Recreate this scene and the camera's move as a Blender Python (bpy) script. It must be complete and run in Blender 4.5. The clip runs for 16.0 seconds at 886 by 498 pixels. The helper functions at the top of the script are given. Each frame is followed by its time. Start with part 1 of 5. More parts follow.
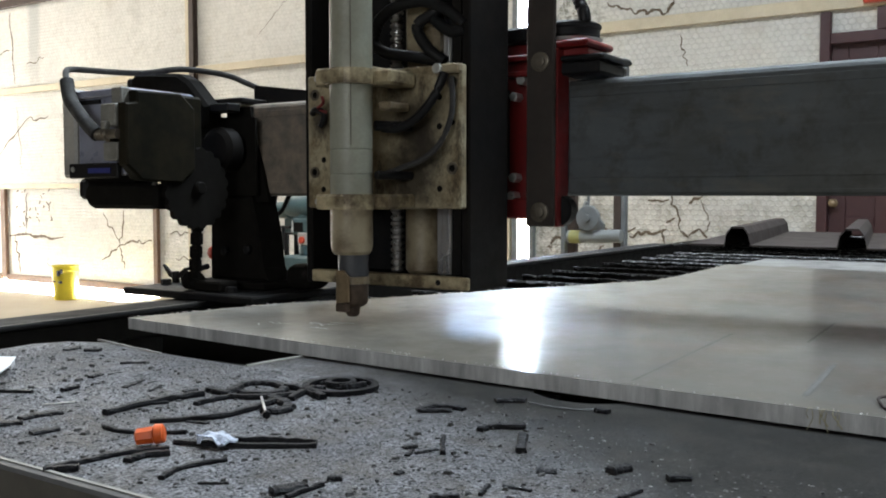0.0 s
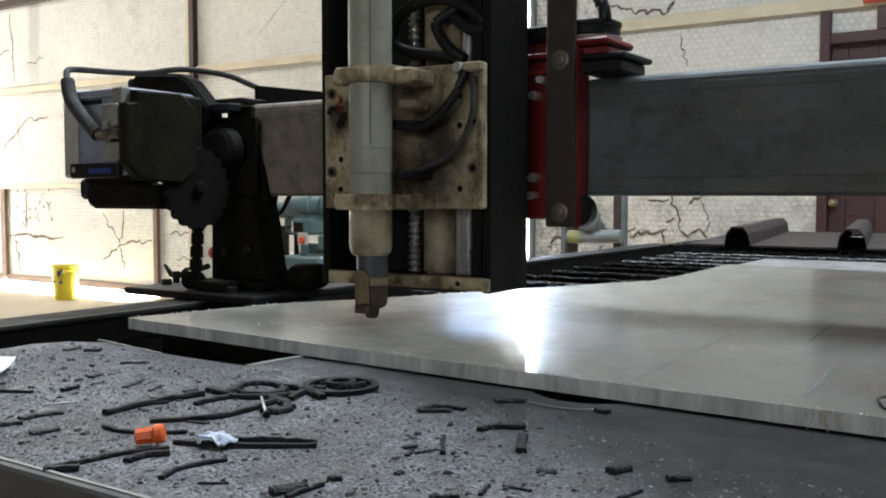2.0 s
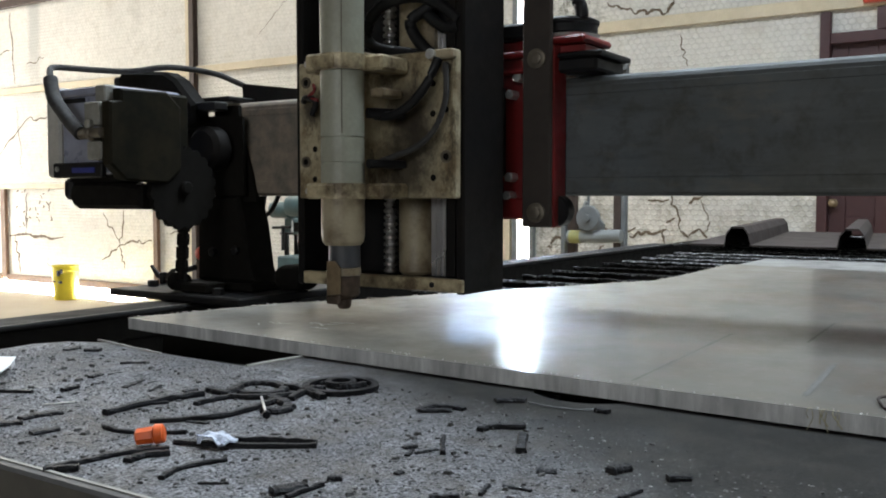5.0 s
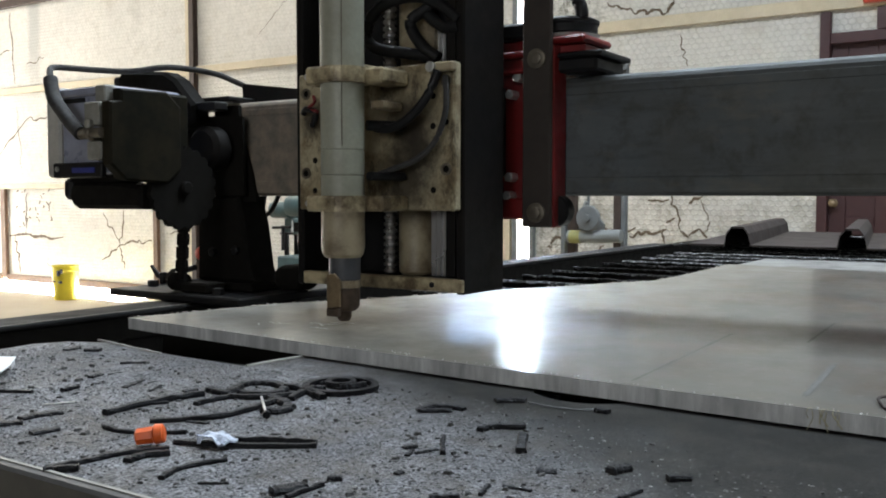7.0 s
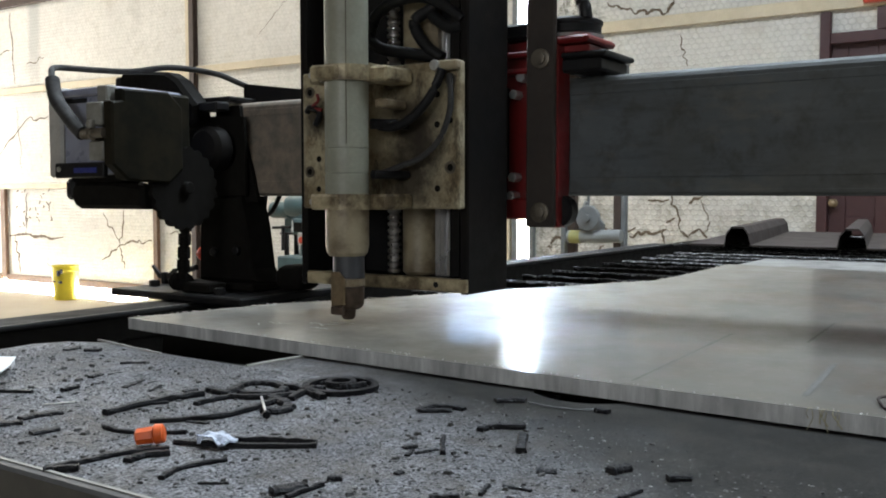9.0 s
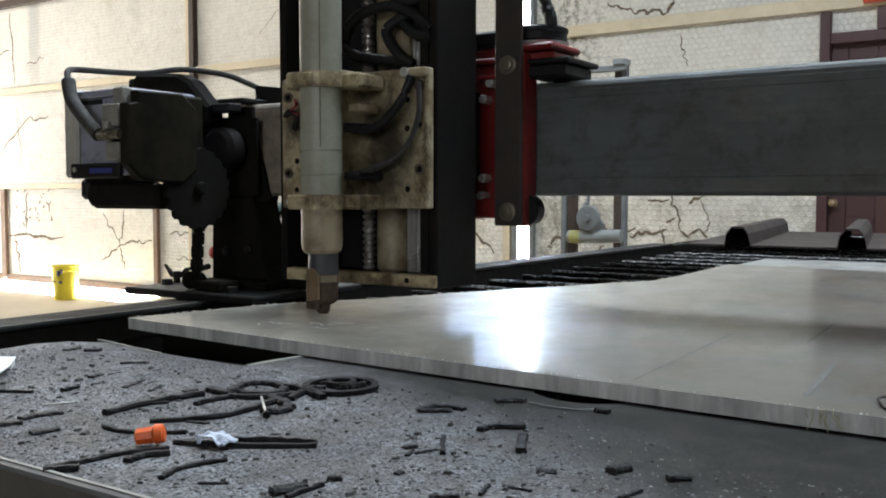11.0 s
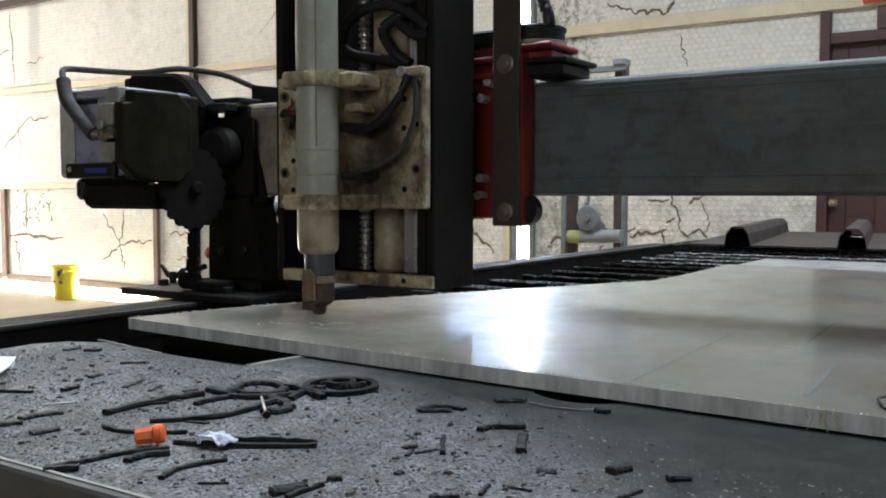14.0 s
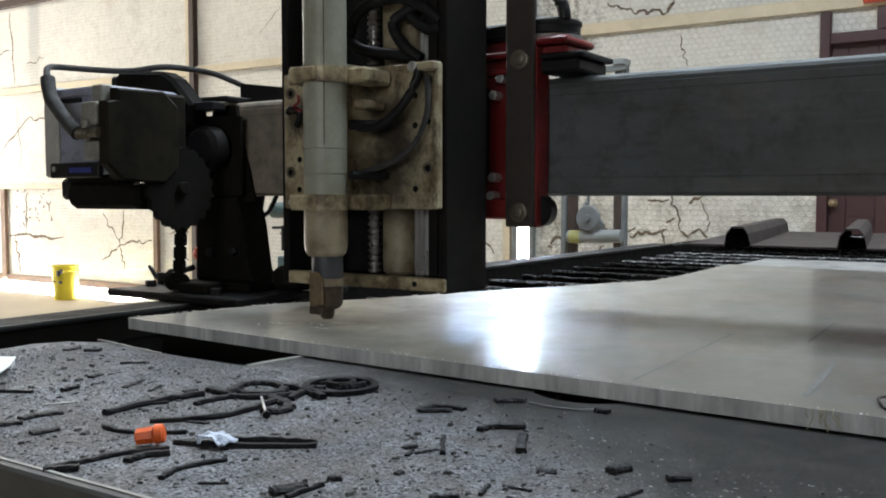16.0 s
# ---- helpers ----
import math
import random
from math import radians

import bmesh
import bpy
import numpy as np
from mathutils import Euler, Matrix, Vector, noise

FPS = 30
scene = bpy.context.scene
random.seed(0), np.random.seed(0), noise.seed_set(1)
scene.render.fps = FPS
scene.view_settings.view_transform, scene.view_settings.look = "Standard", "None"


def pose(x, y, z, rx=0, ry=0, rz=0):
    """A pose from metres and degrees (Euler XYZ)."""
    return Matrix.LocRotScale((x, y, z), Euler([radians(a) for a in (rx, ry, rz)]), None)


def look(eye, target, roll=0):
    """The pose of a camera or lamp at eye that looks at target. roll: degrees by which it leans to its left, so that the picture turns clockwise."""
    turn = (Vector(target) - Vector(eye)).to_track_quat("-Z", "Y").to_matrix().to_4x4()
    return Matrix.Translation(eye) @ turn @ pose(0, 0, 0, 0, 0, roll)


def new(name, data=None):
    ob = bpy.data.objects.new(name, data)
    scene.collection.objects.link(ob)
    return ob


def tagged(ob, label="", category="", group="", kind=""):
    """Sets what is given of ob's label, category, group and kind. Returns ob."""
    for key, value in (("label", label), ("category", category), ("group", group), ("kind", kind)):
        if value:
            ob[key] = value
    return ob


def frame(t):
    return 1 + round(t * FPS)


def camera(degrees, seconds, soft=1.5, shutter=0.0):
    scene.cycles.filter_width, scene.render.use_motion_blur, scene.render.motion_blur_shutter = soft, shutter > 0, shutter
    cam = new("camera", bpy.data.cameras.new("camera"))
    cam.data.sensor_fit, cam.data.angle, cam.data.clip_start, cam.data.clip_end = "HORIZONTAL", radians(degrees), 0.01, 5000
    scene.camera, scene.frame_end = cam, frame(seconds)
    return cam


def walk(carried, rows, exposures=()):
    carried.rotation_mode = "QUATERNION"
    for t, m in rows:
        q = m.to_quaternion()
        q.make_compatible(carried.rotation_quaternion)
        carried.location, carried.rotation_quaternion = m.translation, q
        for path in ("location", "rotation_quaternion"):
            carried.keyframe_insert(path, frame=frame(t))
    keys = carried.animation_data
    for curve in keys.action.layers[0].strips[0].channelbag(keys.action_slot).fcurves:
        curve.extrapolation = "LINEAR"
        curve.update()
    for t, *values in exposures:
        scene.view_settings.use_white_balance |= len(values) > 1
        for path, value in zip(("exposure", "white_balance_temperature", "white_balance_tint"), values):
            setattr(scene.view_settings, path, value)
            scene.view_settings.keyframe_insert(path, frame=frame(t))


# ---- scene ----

# ---------------------------------------------------------------- camera
cam = camera(50.88, 16.0, soft=1.9)
EYE = (0.0, 0.0, 1.05)
VIEW = pose(*EYE, 86.736, 0, 33.51)
walk(cam, [(0.0, VIEW), (16.0, VIEW)])

# ---------------------------------------------------------------- light
scene.view_settings.exposure = 7.4
world = bpy.data.worlds.new("sky")
scene.world = world
world.use_nodes = True
wn = world.node_tree
sky = wn.nodes.new("ShaderNodeTexSky")
sky.sky_type = "NISHITA"
sky.sun_disc = False
sky.sun_elevation = radians(57)
sky.sun_rotation = radians(-31)
wn.links.new(sky.outputs[0], wn.nodes["Background"].inputs[0])
wn.nodes["Background"].inputs[1].default_value = 0.13

sun_data = bpy.data.lights.new("sun", "SUN")
sun_data.energy, sun_data.angle, sun_data.color = 4.0, radians(0.5), (1, 0.95, 0.86)
sun = new("sun", sun_data)
sun.matrix_world = look((-6, 10, 18), (0, 0, 0))


def area(name, eye, target, sx, sy, watts, colour):
    d = bpy.data.lights.new(name, "AREA")
    d.shape, d.size, d.size_y, d.energy, d.color = "RECTANGLE", sx, sy, watts, colour
    ob = new(name, d)
    ob.matrix_world = look(eye, target)
    return ob


# Unseen roof lamps, added to brighten the back wall and the table bed.
area("north_fill", (-8.3, 4.9, 4.66), (-8.3, 4.9, 0), 7.6, 1.6, 1.05, (1.0, 0.97, 0.90))
area("bed_fill", (0.0, 2.4, 4.66), (0.0, 2.4, 0), 6.0, 1.6, 2.7, (0.78, 0.89, 1.0))
# Unseen lamp added on the left to whiten the far wall.
area("west_fill", (-13.95, 4.7, 1.4), (0, 4.7, 1.4), 2.6, 2.8, 2.6, (1.0, 0.98, 0.94))
area("wall_gap_glow", (-3.785, 6.99, 2.3), (-3.785, 0, 2.3), 0.066, 1.18, 0.004, (0.46, 0.68, 1.0))
area("low_gap_glow", (-3.785, 6.99, 0.8), (-3.785, 0, 0.8), 0.066, 1.7, 0.002, (0.75, 0.86, 1.0))
area("side_window_glow", (-4.225, 6.99, 2.105), (-4.225, 0, 2.105), 0.69, 0.49, 0.031, (0.38, 0.60, 1.0))
# Unseen fill lamp, added to lift the surfaces that face the camera.
area("south_fill", (1.5, -7.0, 2.4), (1.5, 0, 2.2), 4.8, 1.8, 0.82, (0.95, 0.98, 1.0))


# ---------------------------------------------------------------- materials
class Nodes:
    def __init__(self, name, rough=0.5, metal=0.0):
        self.m = bpy.data.materials.new(name)
        self.m.use_nodes = True
        self.t = self.m.node_tree
        self.b = self.t.nodes["Principled BSDF"]
        self.b.inputs["Roughness"].default_value = rough
        self.b.inputs["Metallic"].default_value = metal
        c = self.t.nodes.new("ShaderNodeTexCoord")
        self.co = c.outputs["Object"]

    def link(self, a, b):
        self.t.links.new(a, b)

    def mapped(self, scale, turn=0.0):
        n = self.t.nodes.new("ShaderNodeMapping")
        n.inputs["Rotation"].default_value = (0.0, turn, 0.0)
        n.inputs["Scale"].default_value = scale
        self.link(self.co, n.inputs["Vector"])
        return n.outputs[0]

    def noise(self, scale, detail=4.0, rough=0.6, vec=None, dist=0.0):
        n = self.t.nodes.new("ShaderNodeTexNoise")
        n.inputs["Scale"].default_value = scale
        n.inputs["Detail"].default_value = detail
        n.inputs["Roughness"].default_value = rough
        n.inputs["Distortion"].default_value = dist
        self.link(vec or self.co, n.inputs["Vector"])
        return n.outputs["Fac"]

    def voronoi(self, scale, feature="F1", vec=None, rand=1.0):
        n = self.t.nodes.new("ShaderNodeTexVoronoi")
        n.feature = feature
        n.inputs["Scale"].default_value = scale
        n.inputs["Randomness"].default_value = rand
        self.link(vec or self.co, n.inputs["Vector"])
        return n.outputs["Distance"]

    def ramp(self, fac, a, b, lo=0.0, hi=1.0):
        n = self.t.nodes.new("ShaderNodeMapRange")
        n.inputs["From Min"].default_value, n.inputs["From Max"].default_value = a, b
        n.inputs["To Min"].default_value, n.inputs["To Max"].default_value = lo, hi
        self.link(fac, n.inputs["Value"])
        return n.outputs["Result"]

    def mix(self, fac, a, b, mode="MIX"):
        n = self.t.nodes.new("ShaderNodeMix")
        n.data_type, n.blend_type = "RGBA", mode
        for v, i in ((fac, 0), (a, 6), (b, 7)):
            if isinstance(v, bpy.types.NodeSocket):
                self.link(v, n.inputs[i])
            else:
                n.inputs[i].default_value = (*v, 1) if isinstance(v, tuple) else v
        return n.outputs[2]

    def math(self, op, a, b=0.0):
        n = self.t.nodes.new("ShaderNodeMath")
        n.operation = op
        for v, i in ((a, 0), (b, 1)):
            if isinstance(v, bpy.types.NodeSocket):
                self.link(v, n.inputs[i])
            else:
                n.inputs[i].default_value = v
        return n.outputs[0]

    def colour(self, s):
        self.link(s, self.b.inputs["Base Color"])

    def rough(self, s):
        self.link(s, self.b.inputs["Roughness"])

    def bump(self, h, strength=0.3, dist=0.001):
        n = self.t.nodes.new("ShaderNodeBump")
        n.inputs["Strength"].default_value, n.inputs["Distance"].default_value = strength, dist
        self.link(h, n.inputs["Height"])
        self.link(n.outputs[0], self.b.inputs["Normal"])


def worn(name, base, dirt, rough=0.5, metal=0.0, scale=14.0, amount=0.6, grain=220.0, bump=0.25, lo=0.42, hi=0.72):
    """A painted or bare surface with blotches of dirt and a fine grain."""
    n = Nodes(name, rough, metal)
    if max(base) < 0.032:
        n.b.inputs["Specular IOR Level"].default_value = 0.07 if "blued" in name or "soot" in name or "oily" in name else 0.18
    big = n.ramp(n.noise(scale, 6, 0.65), lo, hi, 0.0, amount)
    fine = n.noise(grain, 3, 0.6)
    c = n.mix(big, base, dirt)
    c = n.mix(n.ramp(fine, 0.3, 0.7, 0.0, 0.25), c, tuple(x * 0.55 for x in base))
    n.colour(c)
    n.rough(n.ramp(n.noise(scale * 2.3, 4), 0.3, 0.7, max(rough - 0.1, 0.05), min(rough + 0.15, 1)))
    n.bump(fine, bump, 0.0006)
    return n.m


M = {}
M["black"] = worn("black_paint", (0.010, 0.010, 0.011), (0.026, 0.023, 0.02), 0.45, 0.0, 18, 0.7)
M["post"] = worn("blued_steel", (0.0105, 0.0098, 0.0095), (0.017, 0.0135, 0.0105), 0.5, 0.0, 12, 0.7)
M["soot"] = worn("sooty_steel", (0.0095, 0.0086, 0.0074), (0.0145, 0.0125, 0.010), 0.75, 0.0, 25, 0.5)
M["brownbar"] = worn("rusty_bar", (0.034, 0.024, 0.018), (0.016, 0.012, 0.010), 0.55, 0.1, 22, 0.7)
M["red"] = worn("red_paint", (0.20, 0.013, 0.013), (0.06, 0.010, 0.010), 0.38, 0.0, 20, 0.7)
M["cream"] = worn("oily_aluminium", (0.54, 0.455, 0.285), (0.07, 0.044, 0.02), 0.42, 0.2, 24, 0.97, 300, 0.3, 0.40, 0.60)
M["torch"] = worn("grey_torch_sleeve", (0.335, 0.34, 0.272), (0.15, 0.135, 0.095), 0.42, 0.0, 16, 0.45)
M["sleeve"] = worn("stained_torch_sleeve", (0.37, 0.31, 0.205), (0.10, 0.062, 0.03), 0.45, 0.0, 20, 0.8, 220, .25, .42, .62)
M["neck"] = worn("dark_phenolic", (0.05, 0.052, 0.058), (0.09, 0.08, 0.07), 0.5, 0.0, 30, 0.5)
M["nozzle"] = worn("scorched_copper", (0.12, 0.085, 0.062), (0.03, 0.024, 0.02), 0.45, 0.6, 60, 0.8)
M["brass"] = worn("dull_brass", (0.30, 0.22, 0.13), (0.10, 0.07, 0.04), 0.4, 0.6, 60, 0.7)
M["chrome"] = worn("bright_rod", (0.78, 0.78, 0.78), (0.50, 0.48, 0.45), 0.28, 0.85, 5, 0.3, 40, 0.05)
M["screw"] = worn("ball_screw_steel", (0.62, 0.61, 0.60), (0.2, 0.17, 0.14), 0.3, 0.8, 40, 0.6)
M["zinc"] = worn("zinc_bolt", (0.62, 0.62, 0.60), (0.35, 0.33, 0.30), 0.35, 0.7, 80, 0.4)
M["rubber"] = worn("rubber_hose", (0.011, 0.011, 0.012), (0.024, 0.022, 0.02), 0.36, 0.0, 40, 0.5)
M["servo"] = worn("blue_grey_motor", (0.30, 0.315, 0.40), (0.15, 0.15, 0.18), 0.34, 0.1, 20, 0.6)
# Blue paint for a bluish glint low on the motor.
M["servo_glint"] = worn("blue_glint", (0.03, 0.04, 0.22), (0.02, 0.02, 0.1), 0.45, 0.0, 60, 0.4)
M["servo_cap"] = worn("grey_motor_cap", (0.42, 0.41, 0.38), (0.2, 0.19, 0.17), 0.45, 0.0, 25, 0.6)
M["flange"] = worn("oily_flange", (0.022, 0.0185, 0.0115), (0.010, 0.010, 0.007), 0.6, 0.0, 26, 0.95, 220, .3, .40, .62)
M["cablegrey"] = worn("dusty_cable", (0.045, 0.043, 0.041), (0.014, 0.0136, 0.013), 0.8, 0.0, 70, 0.95)
M["wood"] = worn("pine_strip", (0.58, 0.50, 0.36), (0.42, 0.35, 0.24), 0.7, 0.0, 6, 0.7, 90)
M["brownwood"] = worn("brown_trim", (0.17, 0.10, 0.06), (0.09, 0.05, 0.03), 0.65, 0.0, 6, 0.6, 90)
M["column"] = worn("brown_primer", (0.055, 0.035, 0.026), (0.03, 0.02, 0.016), 0.6, 0.0, 5, 0.6)
M["maroon"] = worn("maroon_door_paint", (0.055, 0.018, 0.018), (0.034, 0.012, 0.012), 0.5, 0.0, 5, 0.6, 90)
M["yellow"] = worn("yellow_plastic", (0.72, 0.60, 0.03), (0.5, 0.42, 0.04), 0.4, 0.0, 9, 0.5)
M["label"] = worn("faded_label", (0.32, 0.30, 0.10), (0.2, 0.2, 0.1), 0.6, 0.0, 30, 0.6)
M["teal"] = worn("teal_enamel", (0.085, 0.135, 0.135), (0.03, 0.045, 0.045), 0.42, 0.0, 12, 0.6)
M["galv"] = worn("galvanised_steel", (0.19, 0.20, 0.20), (0.10, 0.105, 0.105), 0.5, 0.2, 12, 0.6)
M["greypaint"] = worn("grey_paint", (0.22, 0.23, 0.225), (0.12, 0.12, 0.115), 0.5, 0.0, 12, 0.5)
M["orange"] = worn("orange_plastic", (0.85, 0.14, 0.02), (0.6, 0.08, 0.02), 0.45, 0.0, 90, 0.5)
M["white"] = worn("white_scrap", (0.55, 0.60, 0.70), (0.16, 0.18, 0.24), 0.5, 0.0, 150, 0.9, 220, .25, .45, .6)
M["paper"] = worn("white_paper", (0.82, 0.82, 0.82), (0.66, 0.66, 0.66), 0.7, 0.0, 40, 0.4)
M["scrap"] = worn("burnt_offcut", (0.006, 0.006, 0.0075), (0.019, 0.019, 0.022), 0.42, 0.1, 220, 0.7, 900, 0.9)
M["rust"] = worn("rusted_deck", (0.044, 0.031, 0.026), (0.018, 0.014, 0.012), 0.8, 0.0, 9, 0.8)
M["redlamp"] = worn("red_reflector", (0.6, 0.07, 0.03), (0.4, 0.04, 0.02), 0.35, 0.0, 40, 0.3)
# Unseen walls painted dark to stand for the unlit depth of the hall.
M["darkwall"] = worn("unlit_wall", (0.07, 0.05, 0.04), (0.04, 0.03, 0.025), 0.8, 0.0, 2, 0.6, 30)
# Opaque white: panels of it block the sky behind the added lamps.
M["white_panel"] = worn("opaque_white_panel", (0.7, 0.7, 0.66), (0.5, 0.5, 0.46), 0.6, 0.0, 2, 0.5, 30)
M["scaled"] = worn("scaled_strip", (0.25, 0.245, 0.232), (0.13, 0.125, 0.118), 0.55, 0.1, 7, 0.9, 150, .3, .44, .58)
M["rail"] = worn("worn_rail", (0.022, 0.021, 0.021), (0.010, 0.0095, 0.009), 0.62, 0.0, 8, 0.8)
M["greasy"] = worn("greasy_steel", (0.17, 0.145, 0.11), (0.06, 0.048, 0.035), 0.4, 0.5, 60, 0.7)
M["capgrey"] = worn("grey_casting", (0.27, 0.265, 0.235), (0.10, 0.09, 0.075), 0.5, 0.0, 40, 0.7)
M["panelgrey"] = worn("grey_panel", (0.075, 0.072, 0.07), (0.04, 0.038, 0.036), 0.5, 0.2, 10, 0.6)
M["roof"] = worn("roof_sheet", (0.16, 0.15, 0.14), (0.10, 0.09, 0.08), 0.6, 0.0, 1.5, 0.6, 20)


def beam_material():
    n = Nodes("mill_scale_tube", 0.42, 0.35)
    streak = n.noise(3.0, 6, 0.65, n.mapped((1.0, 8.0, 9.0)))
    spots = n.noise(26, 5, 0.7)
    hue = n.ramp(n.noise(2.6, 5, 0.65, n.mapped((1.0, 1.0, 0.6))), 0.38, 0.64)
    c = n.mix(n.ramp(streak, 0.35, 0.7), (0.056, 0.062, 0.065), (0.098, 0.106, 0.107))
    c = n.mix(hue, n.mix(0.55, c, (0.080, 0.078, 0.062)), n.mix(0.5, c, (0.118, 0.137, 0.152)))
    c = n.mix(n.ramp(n.noise(5, 7, 0.75), 0.42, 0.64, 0.0, 0.5), c, (0.072, 0.072, 0.066))
    c = n.mix(n.ramp(spots, 0.50, 0.70, 0.0, 0.7), c, (0.045, 0.042, 0.034))
    c = n.mix(n.ramp(n.noise(9, 6, 0.75, n.mapped((0.35, 1.0, 2.2))), 0.52, 0.66, 0.0, 0.55), c, (0.040, 0.040, 0.036))
    xyz = n.t.nodes.new("ShaderNodeSeparateXYZ")
    n.link(n.co, xyz.inputs[0])
    end = n.ramp(n.math("ADD", xyz.outputs[0], n.math("MULTIPLY", n.noise(18, 5, 0.7), 0.12)), 0.15, 0.32, 1.0, 0.0)
    c = n.mix(n.math("MULTIPLY", end, n.ramp(n.noise(30, 6, 0.7), 0.35, 0.65, 0.35, 1.0)), c, (0.32, 0.26, 0.20))
    c = n.mix(n.ramp(n.noise(7, 6, 0.75, n.mapped((1.0, 1.0, 3.0))), 0.56, 0.72, 0.0, 0.4), c, (0.16, 0.14, 0.11))
    n.colour(c)
    n.rough(n.ramp(n.noise(12, 5, 0.7), 0.3, 0.7, 0.50, 0.74))
    scratch = n.noise(2.0, 5, 0.7, n.mapped((0.6, 60.0, 60.0)))
    c = n.mix(n.ramp(scratch, 0.62, 0.72, 0.0, 0.22), c, (0.27, 0.275, 0.27))
    n.colour(c)
    n.bump(n.noise(160, 3), 0.15, 0.0005)
    return n.m


def plate_material():
    n = Nodes("steel_plate", 0.36, 0.45)
    n.b.inputs["Coat Weight"].default_value = 0.42
    n.link(n.ramp(n.noise(14, 6, 0.75, n.mapped((1.0, 2.5, 1.0)), 0.8), 0.35, 0.7, 0.10, 0.24), n.b.inputs["Coat Roughness"])
    big = n.noise(3.2, 6, 0.6, n.mapped((1.0, 0.7, 1.0)))
    smoke = n.noise(7.0, 5, 0.6, None, 0.6)
    wipe = n.noise(8.0, 6, 0.7, n.mapped((1.2, 1.0, 1.0), 0.0), 1.2)
    c = n.mix(n.ramp(big, 0.35, 0.68), (0.132, 0.129, 0.112), (0.080, 0.077, 0.066))
    c = n.mix(n.ramp(smoke, 0.44, 0.66, 0.0, 0.8), c, (0.120, 0.094, 0.068))
    c = n.mix(n.ramp(wipe, 0.52, 0.75, 0.0, 0.4), c, (0.25, 0.248, 0.23))
    c = n.mix(n.ramp(n.noise(90, 4, 0.7), 0.62, 0.75, 0.0, 0.3), c, (0.42, 0.42, 0.41))
    xyz = n.t.nodes.new("ShaderNodeSeparateXYZ")
    n.link(n.co, xyz.inputs[0])
    # Tan dust on the left, also lightened to add brightness the lamps lack.
    dust = n.ramp(n.math("ADD", xyz.outputs[0], n.math("MULTIPLY", n.noise(9, 6, 0.7), 0.25)), -0.50, -0.12, 0.8, 0.0)
    c = n.mix(n.math("MULTIPLY", dust, n.ramp(n.noise(16, 6, 0.7), 0.3, 0.62, 0.45, 1.0)), c, (0.43, 0.395, 0.335))
    c = n.mix(n.ramp(n.noise(55, 4, 0.75), 0.62, 0.72, 0.0, 0.4), c, (0.07, 0.06, 0.05))
    n.colour(c)
    n.rough(n.ramp(n.noise(9, 6, 0.7), 0.3, 0.7, 0.34, 0.56))
    n.bump(n.noise(40, 5, 0.7), 0.10, 0.001)
    return n.m


def grit_material():
    """Steel sheet under a crust of cutting slag and dust, wiped smooth and scorched along one side."""
    n = Nodes("slag_crust", 0.6, 0.1)
    g = n.noise(420, 5, 0.75)
    v = n.voronoi(330)
    patch = n.noise(9, 7, 0.75)
    c = n.mix(n.ramp(patch, 0.35, 0.7), (0.150, 0.152, 0.163), (0.44, 0.442, 0.458))
    c = n.mix(n.ramp(n.noise(60, 5, 0.7), 0.5, 0.68, 0.0, 0.6), c, (0.05, 0.05, 0.053))
    c = n.mix(n.ramp(g, 0.44, 0.58, 0.0, 0.92), c, (0.016, 0.016, 0.018))
    c = n.mix(n.ramp(v, 0.0, 0.18, 0.45, 0.0), c, (0.46, 0.46, 0.465))
    c = n.mix(n.ramp(n.noise(15, 6, 0.75), 0.46, 0.64, 0.0, 0.7), c, (0.112, 0.098, 0.082))
    n.b.inputs["Specular IOR Level"].default_value = 0.11
    xyz = n.t.nodes.new("ShaderNodeSeparateXYZ")
    n.link(n.co, xyz.inputs[0])
    along = n.math("MULTIPLY", n.math("MAXIMUM", n.math("ADD", xyz.outputs[0], 0.57), 0.0), 0.56)
    side = n.math("ADD", n.math("ADD", xyz.outputs[1], along), n.math("MULTIPLY", n.noise(24, 5, 0.7), 0.09))
    wiped = n.ramp(side, 0.655, 0.785)
    smooth = n.mix(n.ramp(n.noise(11, 6), 0.35, 0.7), (0.010, 0.0098, 0.009), (0.026, 0.025, 0.0225))
    smooth = n.mix(n.ramp(n.noise(38, 6, 0.75), 0.48, 0.68, 0.0, 0.7), smooth, (0.045, 0.040, 0.034))
    smooth = n.mix(n.ramp(n.noise(300, 4, 0.7), 0.52, 0.70, 0.0, 0.7), smooth, (0.07, 0.068, 0.064))
    n.colour(n.mix(wiped, c, smooth))
    n.rough(n.math("ADD", n.math("MULTIPLY", n.ramp(g, 0.3, 0.7, 0.34, 0.62), n.ramp(wiped, 0, 1, 1, 0)), n.math("MULTIPLY", wiped, 0.46)))
    h = n.math("ADD", n.math("MULTIPLY", g, 0.6), n.math("MULTIPLY", n.noise(1100, 3), 0.4))
    n.bump(n.math("MULTIPLY", h, n.ramp(wiped, 0, 1, 1.0, 0.30)), 0.9, 0.0022)
    return n.m


